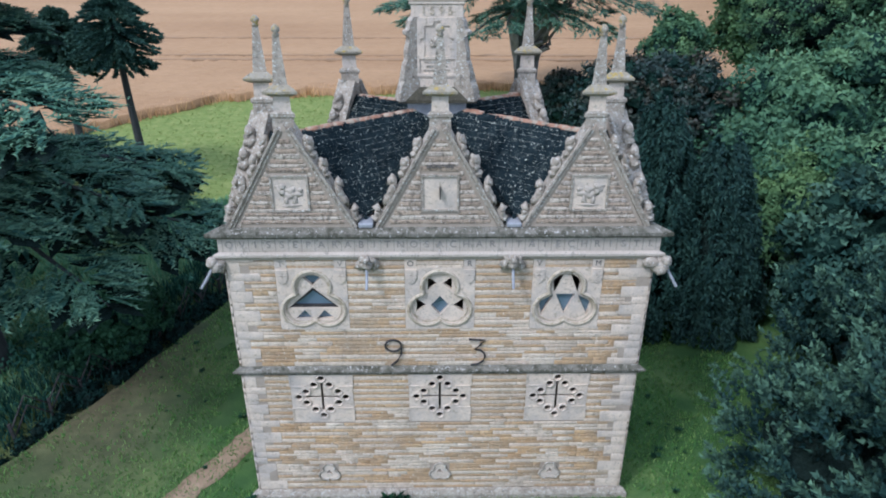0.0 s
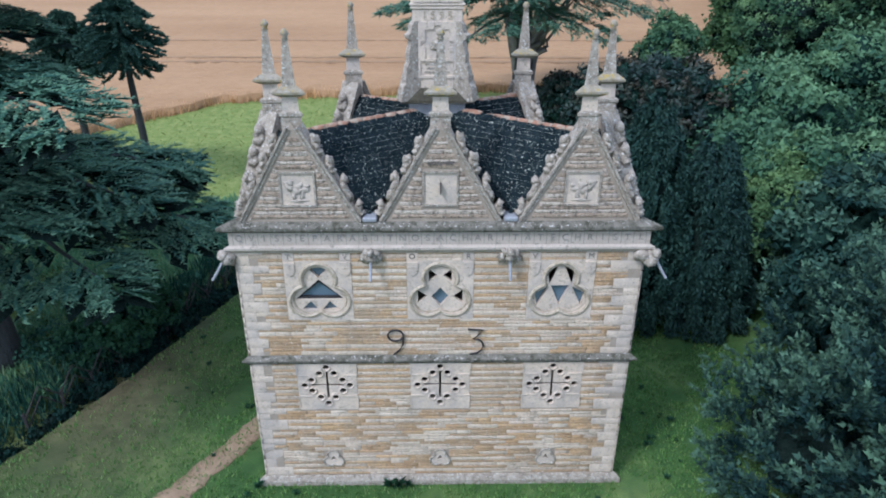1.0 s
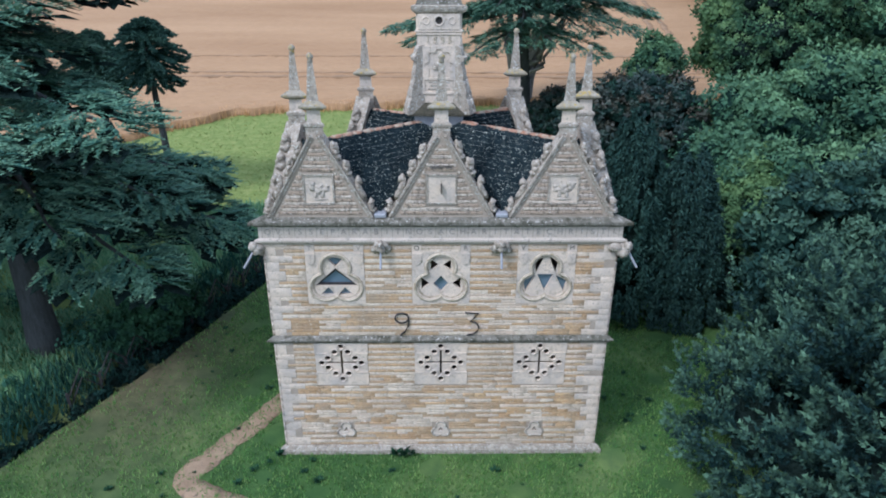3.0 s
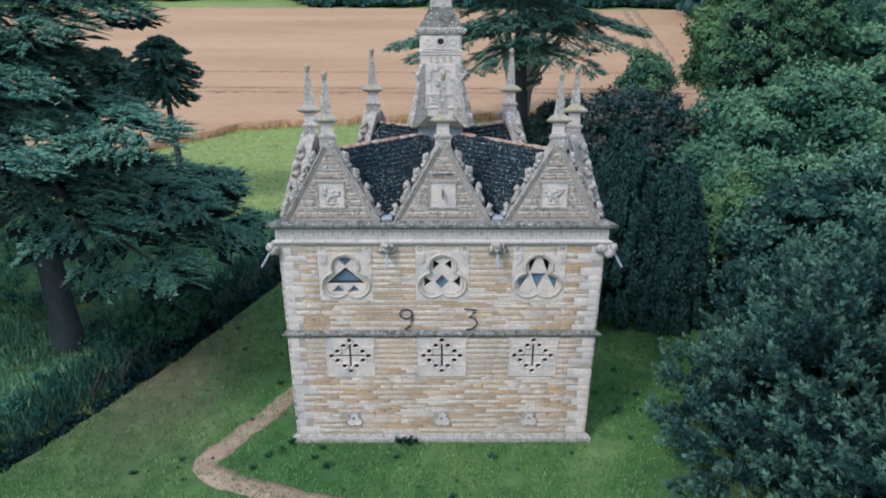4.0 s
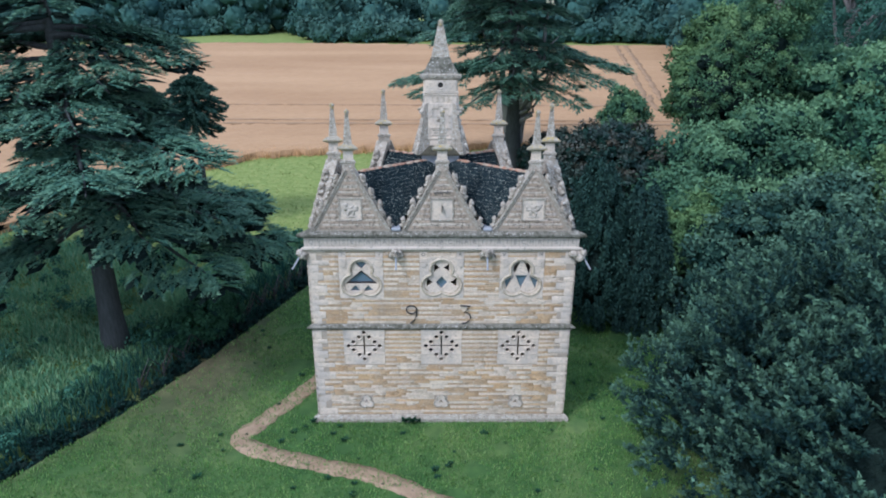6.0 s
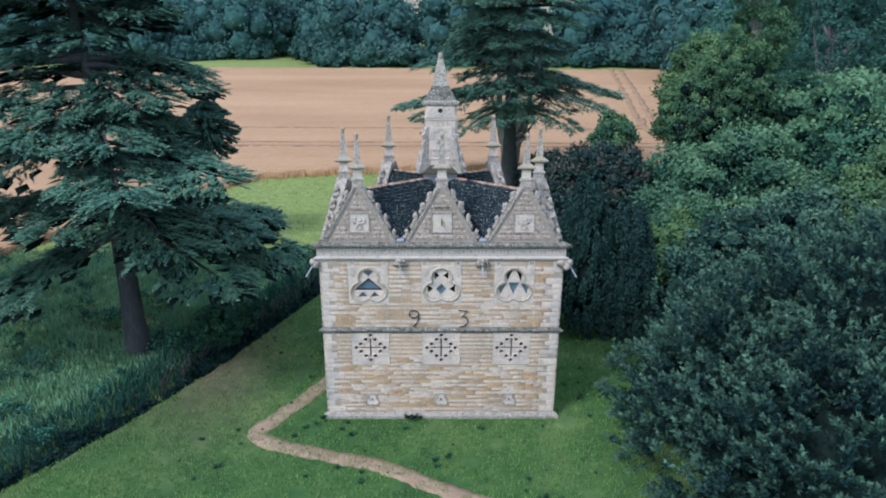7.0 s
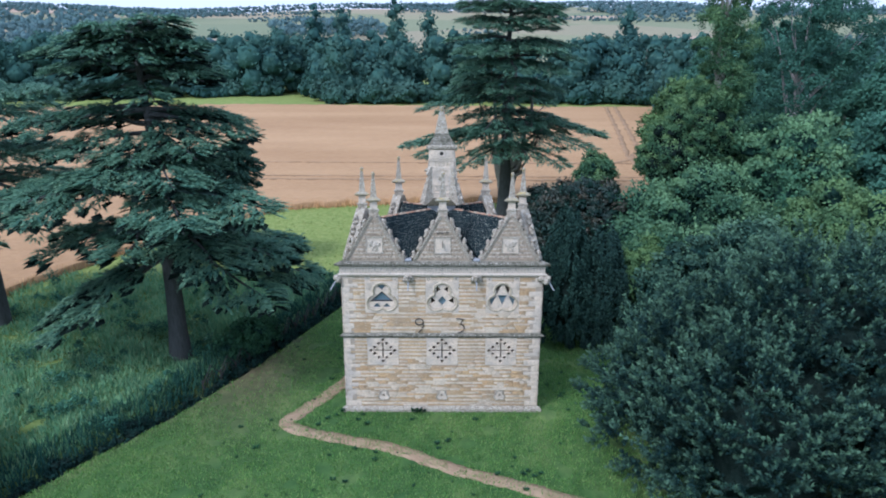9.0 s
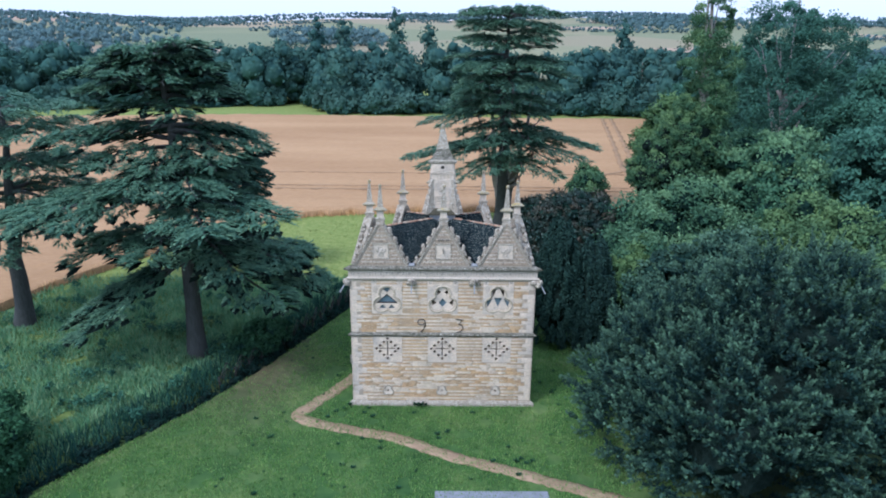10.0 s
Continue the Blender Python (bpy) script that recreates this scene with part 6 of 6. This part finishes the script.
for f, m in enumerate(FACES):
    for i, gx in enumerate((-3.36, 0.0, 3.36)):
        at = m @ Matrix.Translation((gx, 0, 0))
        g = place("gable", GABLE, lodge, at, "steep stone gable with crockets and a carved panel")
        GABLES.append((f, i, g))
        for s in (-1, 1):
            place("coping", COPING[s], g, None)
            for kind, u in ((0, 0.04), (1, 0.2), (2, 0.47), (2, 0.66)):
                x, z = s * ((G_HALF + 0.2) * (1 - u) + 0.1 * u), EAVES + (G_TOP - EAVES) * u + 0.04
                place("crocket", CROCKETS[kind], g, Matrix.Translation((x, 0.16, z)) @ Matrix.Rotation(radians(-s * 24), 4, "Y") @ Matrix.Diagonal((s * RNG.uniform(0.85, 1.15), 1, RNG.uniform(0.88, 1.12), 1)))
        place("panel_frame", PANEL_FRAME, g)
        place("panel", PANEL, g, None, "square pale panel")
        if f == 0 and i == 1:
            bm = bmesh.new()
            boxes(bm, (-0.012, -0.14, 9.2), (0.012, 0.0, 9.46))
            place("gnomon", bm_mesh("gnomon", bm, M_IRON), g, None, "thin iron sundial pointer")
            place("letter", letter_mesh("NON MIHI", 0.13, M_CUT), g, Matrix.Translation((0, -0.02, 9.94)) @ FACING)
        else:
            place("relief", RELIEF, g, Matrix.Diagonal((-1 if i == 2 else 1, 1, 1, 1)), "worn carved relief")
        p = place("pinnacle", PEDESTAL, lodge, at @ Matrix.Translation((0, 0.22, 0)), "three-sided stone pinnacle, lichen-spotted")
        place("die", DIE, p)
        place("cap", CAP, p, None, "cap slab crusted with yellow lichen")
        place("obelisk", OBELISK, p)
        place("finial", FINIAL, p, None, "finial crusted with yellow lichen")

# ---- roof ----
RZ = 10.4


def face_point(f, x, y, z):
    return FACES[f] @ Vector((x, y, z))


CEN = Vector((0, 0, RZ + 0.06))
ROOF = []
V, F = [], []
RIDGES = []
for f in range(3):
    mid = face_point(f, 0, 0.3, RZ)
    RIDGES.append((mid, CEN, 0.22))
    for s in (-1, 1):
        val, gab = face_point(f, s * 1.7, 0.3, EAVES + 0.12), face_point(f, s * 3.36, 0.3, RZ)
        a = radians(-90 + 120 * f + s * 60)
        rid, cor = Vector((4.35 * math.cos(a), 4.35 * math.sin(a), RZ - 0.02)), Vector((5.2 * math.cos(a), 5.2 * math.sin(a), EAVES + 0.1))
        for tri in ((CEN, mid, val), (CEN, val, rid), (rid, val, gab), (rid, gab, cor)):
            n = len(V)
            V += list(tri)
            F.append((n, n + 1, n + 2) if s > 0 else (n, n + 2, n + 1))
        ROOF += [(f, s, "gable", CEN, mid, val), (f, s, "corner", CEN, rid, val)]
        if s > 0:
            RIDGES.append((rid, CEN, 0.22))
roof = place("roof", mesh_of("roof", V, F, M_SLATE_I), lodge, None, "dark stone-slate roof with pale lichen")
bm = bmesh.new()
lathe(bm, [(0.085, 0.0), (0.09, 0.17), (0.08, 0.34)], 10)
RIDGE_TILE = bm_mesh("ridge_tile", bm, M_RIDGE, True)
for a, b, gap in RIDGES:
    way = b - a
    n = int((way.length - gap - 0.3) / 0.33)
    for k in range(n):
        q = a + way.normalized() * (0.12 + k * 0.33)
        place("ridge_tile", RIDGE_TILE, roof, Matrix.Translation(q + Vector((0, 0, -0.02 + RNG.normal(0, 0.008)))) @ way.to_track_quat("Z", "Y").to_matrix().to_4x4() @ Matrix.Rotation(RNG.normal(0, 0.06), 4, "X"))
for f, m in enumerate(FACES):
    for s in (-1, 1):
        bm = bmesh.new()
        boxes(bm, (s * 1.7 - 0.17, -0.06, 8.46), (s * 1.7 + 0.17, 0.7, 8.57), 0.02)
        place("lead_gutter", bm_mesh("lead_gutter", bm, M_LEAD), lodge, m.copy(), "pale lead gutter between gables")

# ---- chimney ----
ch = place("chimney", prism([(1.22, 10.1), (1.22, 13.6)], M_LIME, "chimney"), lodge, Matrix.Translation((-0.05, 0, 0)), "tall three-sided stone chimney with a mossy cap and spire")
place("flashing", prism([(1.25, 10.1), (1.45, 10.58), (1.45, 10.64)], M_LEAD, "flashing"), ch, None, "pale lead-covered base")
place("ledge", prism([(1.4, 10.64), (1.9, 10.68), (1.9, 10.76), (1.24, 11.04)], M_LEDGE, "ledge"), ch, None, "dark mossy sloping ledge")
for k in range(3):
    rot = Matrix.Rotation(radians(120 * k), 4, "Z")
    bm = bmesh.new()
    prof = [(0.5, 10.72), (1.1, 10.74), (1.08, 10.95), (1.03, 11.12), (0.97, 11.2), (0.97, 11.4), (0.92, 11.62), (0.86, 11.7), (0.87, 11.9), (0.81, 12.12), (0.79, 12.24), (0.88, 12.3), (0.89, 12.38), (0.81, 12.42), (0.76, 12.62), (0.68, 12.7), (0.5, 12.7)]
    slab_2d(bm, prof, [], -0.1, 0.1)
    place("scroll_buttress", bm_mesh("scroll_buttress", bm, M_GREY), ch, rot @ Matrix.Rotation(radians(-30), 4, "Z"), "worn scrolled corner buttress")
    face = rot @ Matrix.Translation((0, -1.22 / (2 * math.sqrt(3)), 0))
    bm = bmesh.new()
    slab_2d(bm, [(-0.48, 11.3), (0.48, 11.3), (0.48, 12.68), (-0.48, 12.68)], [[(-0.3, 11.78), (0.3, 11.78), (0.3, 12.06), (0.41, 12.08), (0.41, 12.2), (0.3, 12.22), (0.3, 12.5), (0.09, 12.5), (0.07, 12.6), (-0.07, 12.6), (-0.09, 12.5), (-0.3, 12.5), (-0.3, 12.22), (-0.41, 12.2), (-0.41, 12.08), (-0.3, 12.06)], [(-0.42, 11.36), (0.42, 11.36), (0.42, 11.72), (-0.42, 11.72)]], -0.035, 0.01)
    place("panel_frame", bm_mesh("panel_frame", bm, M_LIME), ch, face)
    bm = bmesh.new()
    lump(bm, (0, -0.015, 12.1), (0.15, 0.05, 0.13), 41 + k, 0.5)
    for z, w in ((11.64, 0.3), (11.54, 0.26), (11.44, 0.32)):
        boxes(bm, (-w, -0.012, z - 0.025), (w, 0.0, z + 0.025))
    place("relief", bm_mesh("relief", bm, M_GREY), ch, face, "worn emblem over bars of lettering")
    if k == 0:
        place("letter", letter_mesh("1 5 9 5", 0.27, M_MOULD), ch, face @ Matrix.Translation((0, -0.008, 12.83)) @ FACING)
    bm = bmesh.new()
    slab_2d(bm, [(-0.59, 13.14), (0.59, 13.14), (0.59, 13.56), (-0.59, 13.56)], [circle_2d(0, 13.38, 0.1, 18)], -0.06, 0.01)
    loop_tube(bm, circle_2d(0, 13.38, 0.13, 18), -0.06, 0.025)
    loop_tube(bm, circle_2d(-0.37, 13.38, 0.1, 14), -0.06, 0.02)
    loop_tube(bm, circle_2d(0.37, 13.38, 0.1, 14), -0.06, 0.02)
    place("smoke_hole_panel", bm_mesh("smoke_hole_panel", bm, M_LIME), ch, face)
    # no opening behind: a black disc paints the hole's inner darkness
    bm = bmesh.new()
    slab_2d(bm, circle_2d(0, 13.38, 0.105, 18), [], -0.012, 0.0)
    place("smoke_hole", bm_mesh("smoke_hole", bm, M_IRON), ch, face, "black disc painted as the dark of the smoke hole")
place("moulding", prism([(1.22, 12.96), (1.32, 12.99), (1.32, 13.02), (1.26, 13.04), (1.38, 13.07), (1.38, 13.11), (1.25, 13.15)], M_LIME, "moulding"), ch)
place("cap", prism([(1.3, 13.56), (1.48, 13.62), (1.58, 13.7), (1.58, 13.78), (1.42, 13.8)], M_GREY, "cap"), ch)
place("cap_roof", prism([(1.34, 13.79), (1.22, 13.94), (1.14, 13.96), (0.94, 14.18), (0.88, 14.2), (0.72, 14.38)], M_MOSS, "cap_roof"), ch, None, "mossy sloping stone cap")
place("spire", prism([(0.72, 14.34), (0.66, 14.5), (0.22, 15.5)], M_GREY, "spire"), ch)
bm = bmesh.new()
lathe(bm, [(0.07, 15.46), (0.12, 15.52), (0.08, 15.58), (0.11, 15.64), (0.03, 15.72)], 8)
place("finial", bm_mesh("finial", bm, M_LICHEN, True), ch)

# ---- steps and rail at the door on the path's side ----
steps = tagged(new("entrance_steps"), "low worn stone steps at the lodge's door", "steps")
steps.location = (-3.1, 4.75, 0)
steps.rotation_euler = (0, 0, radians(150))
for k in range(4):
    bm = bmesh.new()
    boxes(bm, (0.1, -0.75, 0.17 * k), (2.5 - 0.34 * k, 0.75, 0.17 * (k + 1)), 0.02)
    place("step", bm_mesh("step", bm, M_GREY), steps)
place("side_wall", bm_mesh("side_wall", (lambda b: (boxes(b, (0.1, 0.76, 0), (2.7, 1.0, 0.62), 0.03), b)[1])(bmesh.new()), M_GREY), steps)
place("handrail", tubes_mesh("handrail", [([(2.6, 0.88, 0.0), (2.6, 0.88, 1.35), (2.5, 0.88, 1.4), (0.3, 0.88, 1.9)], [0.025] * 4)], M_IRON, 6), steps, None, "thin black iron handrail")

bm = bmesh.new()
boxes(bm, (-0.4, -9.6, -0.1), (4.9, -7.95, 0.05), 0.02)
tagged(new("stone_slab", bm_mesh("stone_slab", bm, M_SLAB)), "flat pale grey slab set in the lawn", "slab")
for x, y, s in ((-1.5, -0.16, 1.5), (-1.25, -0.18, 1.7), (-1.0, -0.16, 1.3), (-5.3, -0.2, 1.2)):
    c = copy_thing(_w, pose(x, y, 0.12, 0, 0, x * 90))
    c.scale = (s, s * 0.6, s)


# ---- the pieces: quoins, stone courses, roof slates ----
def unit_stone():
    v = [(-0.5, 1, -0.5), (0.5, 1, -0.5), (0.5, 1, 0.5), (-0.5, 1, 0.5), (-0.5, 0.05, -0.5), (0.5, 0.05, -0.5), (0.5, 0.05, 0.5), (-0.5, 0.05, 0.5), (-0.497, 0, -0.47), (0.496, 0.03, -0.485), (0.497, 0, 0.485), (-0.495, 0.04, 0.47)]
    q = [(8, 9, 10, 11)]
    for a, b in ((0, 4), (4, 8)):
        for i in range(4):
            j = (i + 1) % 4
            q.append((a + i, a + j, b + j, b + i))
    return np.array(v), np.array(q)


UV, UQ = unit_stone()


def joined_stones(name, rows, material):
    """rows of (x, y, z, width, depth, height)."""
    R = np.array(rows)
    V = UV[None] * R[:, None, 3:6] + R[:, None, 0:3]
    Q = UQ[None] + 12 * np.arange(len(R))[:, None, None]
    return mesh_quads(name, V.reshape(-1, 3), Q.reshape(-1, 4), material)


def cut(a, b, bars):
    """The interval a to b without the bars."""
    out = [(a, b)]
    for p, q in bars:
        out = [s for x, y in out for s in ((x, min(y, p)), (max(x, q), y)) if s[1] - s[0] > 0.05]
    return out


BLOCKED = []
for cx in WINDOW_X:
    BLOCKED += [(cx - 0.845, cx + 0.845, 5.675, 7.405), (cx - 0.845, cx - 0.555, 7.4, 7.62), (cx + 0.555, cx + 0.845, 7.4, 7.62), (cx - 0.805, cx + 0.805, 2.735, STR0), (cx - 0.27, cx + 0.27, 0.72, 1.2)]


def lay(rnd):
    """Banded courses: thin brown ironstone between paler limestone, toothed into the quoins."""
    iron, lime, quoin = [], [], []
    z = 0.33
    for s in (-1, 1):
        zq, k = 0.33, 0
        while zq < 7.6:
            h = min(rnd.choice((0.2, 0.25, 0.3, 0.35)), 7.62 - zq)
            if zq < STR0 < zq + h or zq < STR1 < zq + h:
                h = (STR0 if zq < STR0 else STR1) - zq + 0.002
            w = rnd.choice((0.36, 0.42)) if k % 2 else rnd.choice((0.58, 0.7, 0.82))
            if h > 0.05 and not STR0 <= zq < STR1:
                quoin.append((s, s * (HALF - w / 2), zq + h / 2, w, h))
            zq, k = zq + max(h, 0.05), k + 1
    brown = True
    while z < 7.6:
        if STR0 <= z < STR1:
            z = STR1
        even = 2.95 < z < 4.3 or z > 6.75  # stretches of long, clean, alternate bands
        h = rnd.uniform(0.075, 0.1) if brown else rnd.uniform(0.1, 0.135)
        top = STR0 if z < STR0 else 7.62
        h = min(h, top - z)
        if h > 0.03:
            zm = z + h / 2
            l = max([w for s, x, q, w, t in quoin if s < 0 and abs(q - zm) < t / 2 + 1e-3] or [0.4])
            r = max([w for s, x, q, w, t in quoin if s > 0 and abs(q - zm) < t / 2 + 1e-3] or [0.4])
            for a, b in cut(-HALF + l, HALF - r, [(o[0], o[1]) for o in BLOCKED if o[2] < zm < o[3]]):
                x = a
                while x < b - 0.02:
                    w = min(rnd.uniform(0.8, 2.2) if even else rnd.uniform(0.35, 1.4) if brown else rnd.uniform(0.3, 1.1), b - x)
                    if b - x - w < 0.14:
                        w = b - x
                    odd = rnd.random() < (0.05 if even else 0.2 if brown else 0.26)
                    (iron if brown != odd else lime).append((x + w / 2, rnd.gauss(0, 0.004), zm, w - 0.005, 0.06, h - 0.005))
                    x += w
        z += max(h, 0.02)
        brown = not brown
    return iron, lime, quoin


_rnd = random.Random(5)
IRON, LIME, QUOIN = lay(_rnd)
UNIT = {mt.name: mesh_quads("stone", UV, UQ, mt) for mt in (M_IRON_P, M_LIME_P, M_WEATH_P, M_PALEG_P, M_LIME)}


def stone_object(name, row, mt, parent):
    return place(name, UNIT[mt.name], parent, Matrix.Translation(row[:3]) @ Matrix.Diagonal((*row[3:], 1)))


near = lambda r: 4.6 < r[2] < 7.7 and abs(r[0]) < 2.2
for f, wall in enumerate(WALLS):
    for rows, mp, mi, nm in ((IRON, M_IRON_P, M_IRON_I, "ironstone_courses"), (LIME, M_LIME_P, M_LIME_I, "limestone_courses")):
        if f == 0:
            for r in rows:
                if near(r):
                    stone_object("stone", r, mp, wall)
            rest = [r for r in rows if not near(r)]
            tagged(place(nm, joined_stones(nm, rest, mi), wall), kind="stuff")
        else:
            tagged(place(nm, joined_stones(nm, rows, mi), wall), kind="stuff")
    for s, x, z, w, h in QUOIN:
        stone_object("quoin", (x, -0.008 + _rnd.gauss(0, 0.004), z, w - 0.008, 0.065, h - 0.008), M_LIME, wall)

for f, i, g in GABLES:
    rows = ([], [])
    z, brown = EAVES + 0.09, True
    rr = random.Random(i + 3)
    while z < G_TOP - 0.35:
        h = rr.uniform(0.09, 0.14) if brown else rr.uniform(0.07, 0.12)
        zm = z + h / 2
        hw = gable_half_width(z + h) - 0.06
        for a, b in cut(-hw, hw, [(-0.435, 0.435)] if 8.86 < z + h and z < 9.74 else []):
            x = a
            while x < b - 0.02:
                w = min(rr.uniform(0.22, 0.6), b - x)
                if b - x - w < 0.14:
                    w = b - x
                rows[0 if brown else 1].append((x + w / 2, rr.gauss(-0.003, 0.003), zm, w - 0.008, 0.07, h - 0.008))
                x += w
        z, brown = z + h, not brown
    for part_rows, mp, mi, nm in ((rows[0], M_WEATH_P, M_WEATH_I, "weathered_courses"), (rows[1], M_PALEG_P, M_PALEG_I, "pale_courses")):
        if f == 0:
            for r in part_rows:
                stone_object("stone", r, mp, g)
        else:
            tagged(place(nm, joined_stones(nm, part_rows, mi), g), kind="stuff")

# slates, course by course down each slope
_sv = np.array([(-0.5, 0, 0), (0.5, 0, 0), (0.5, 1, 0), (-0.5, 1, 0), (-0.5, 0, 1), (0.5, 0, 1), (0.48, 1, 1), (-0.48, 1, 1)], float)
_sq = np.array([(4, 5, 6, 7), (0, 4, 7, 3), (1, 2, 6, 5), (3, 7, 6, 2)])
SLATE = mesh_quads("slate", _sv, _sq, M_SLATE_P)
SLATE.materials.append(M_SLATE_E)
SLATE.polygons[3].material_index = 1
RV, RQ, count = [], [], 0
for f, s, which, a, b, low in ROOF:
    normal = (b - a).cross(low - a).normalized()
    if normal.z < 0:
        normal = -normal
    along = (b - a).normalized()
    down = normal.cross(along).normalized()
    if down.z > 0:
        down = -down
    span = (low - a).dot(down)
    n = int(span / 0.14)
    for k in range(n):
        u = k / n
        p, q = a.lerp(low, u), b.lerp(low, u)
        ln = (q - p).length
        x = 0.05 + 0.12 * (k % 2)
        while x < ln - 0.05:
            w = min(_rnd.uniform(0.17, 0.32), ln - x)
            o = p + along * (x + w / 2) + normal * (0.03 + _rnd.gauss(0, 0.003)) - normal * 0.012
            tilt = (down + normal * 0.1).normalized()
            ca, cb, cc = along * (w - 0.014), tilt * 0.21, normal * 0.045
            m = Matrix(((ca.x, cb.x, cc.x, o.x), (ca.y, cb.y, cc.y, o.y), (ca.z, cb.z, cc.z, o.z), (0, 0, 0, 1)))
            if f == 0 and which == "corner" and count < 300:
                place("slate", SLATE, roof, m)
                count += 1
            else:
                M = np.array(m)
                RV.append(_sv @ M[:3, :3].T + M[:3, 3]), RQ.append(_sq + 8 * len(RQ))
            x += w
_sm = mesh_quads("slate_courses", np.concatenate(RV), np.concatenate(RQ), M_SLATE_I)
_sm.materials.append(M_SLATE_E)
_sm.polygons.foreach_set("material_index", (np.arange(4 * len(RQ)) % 4 == 3).astype(np.int32))
tagged(place("slate_courses", _sm, roof), kind="stuff")
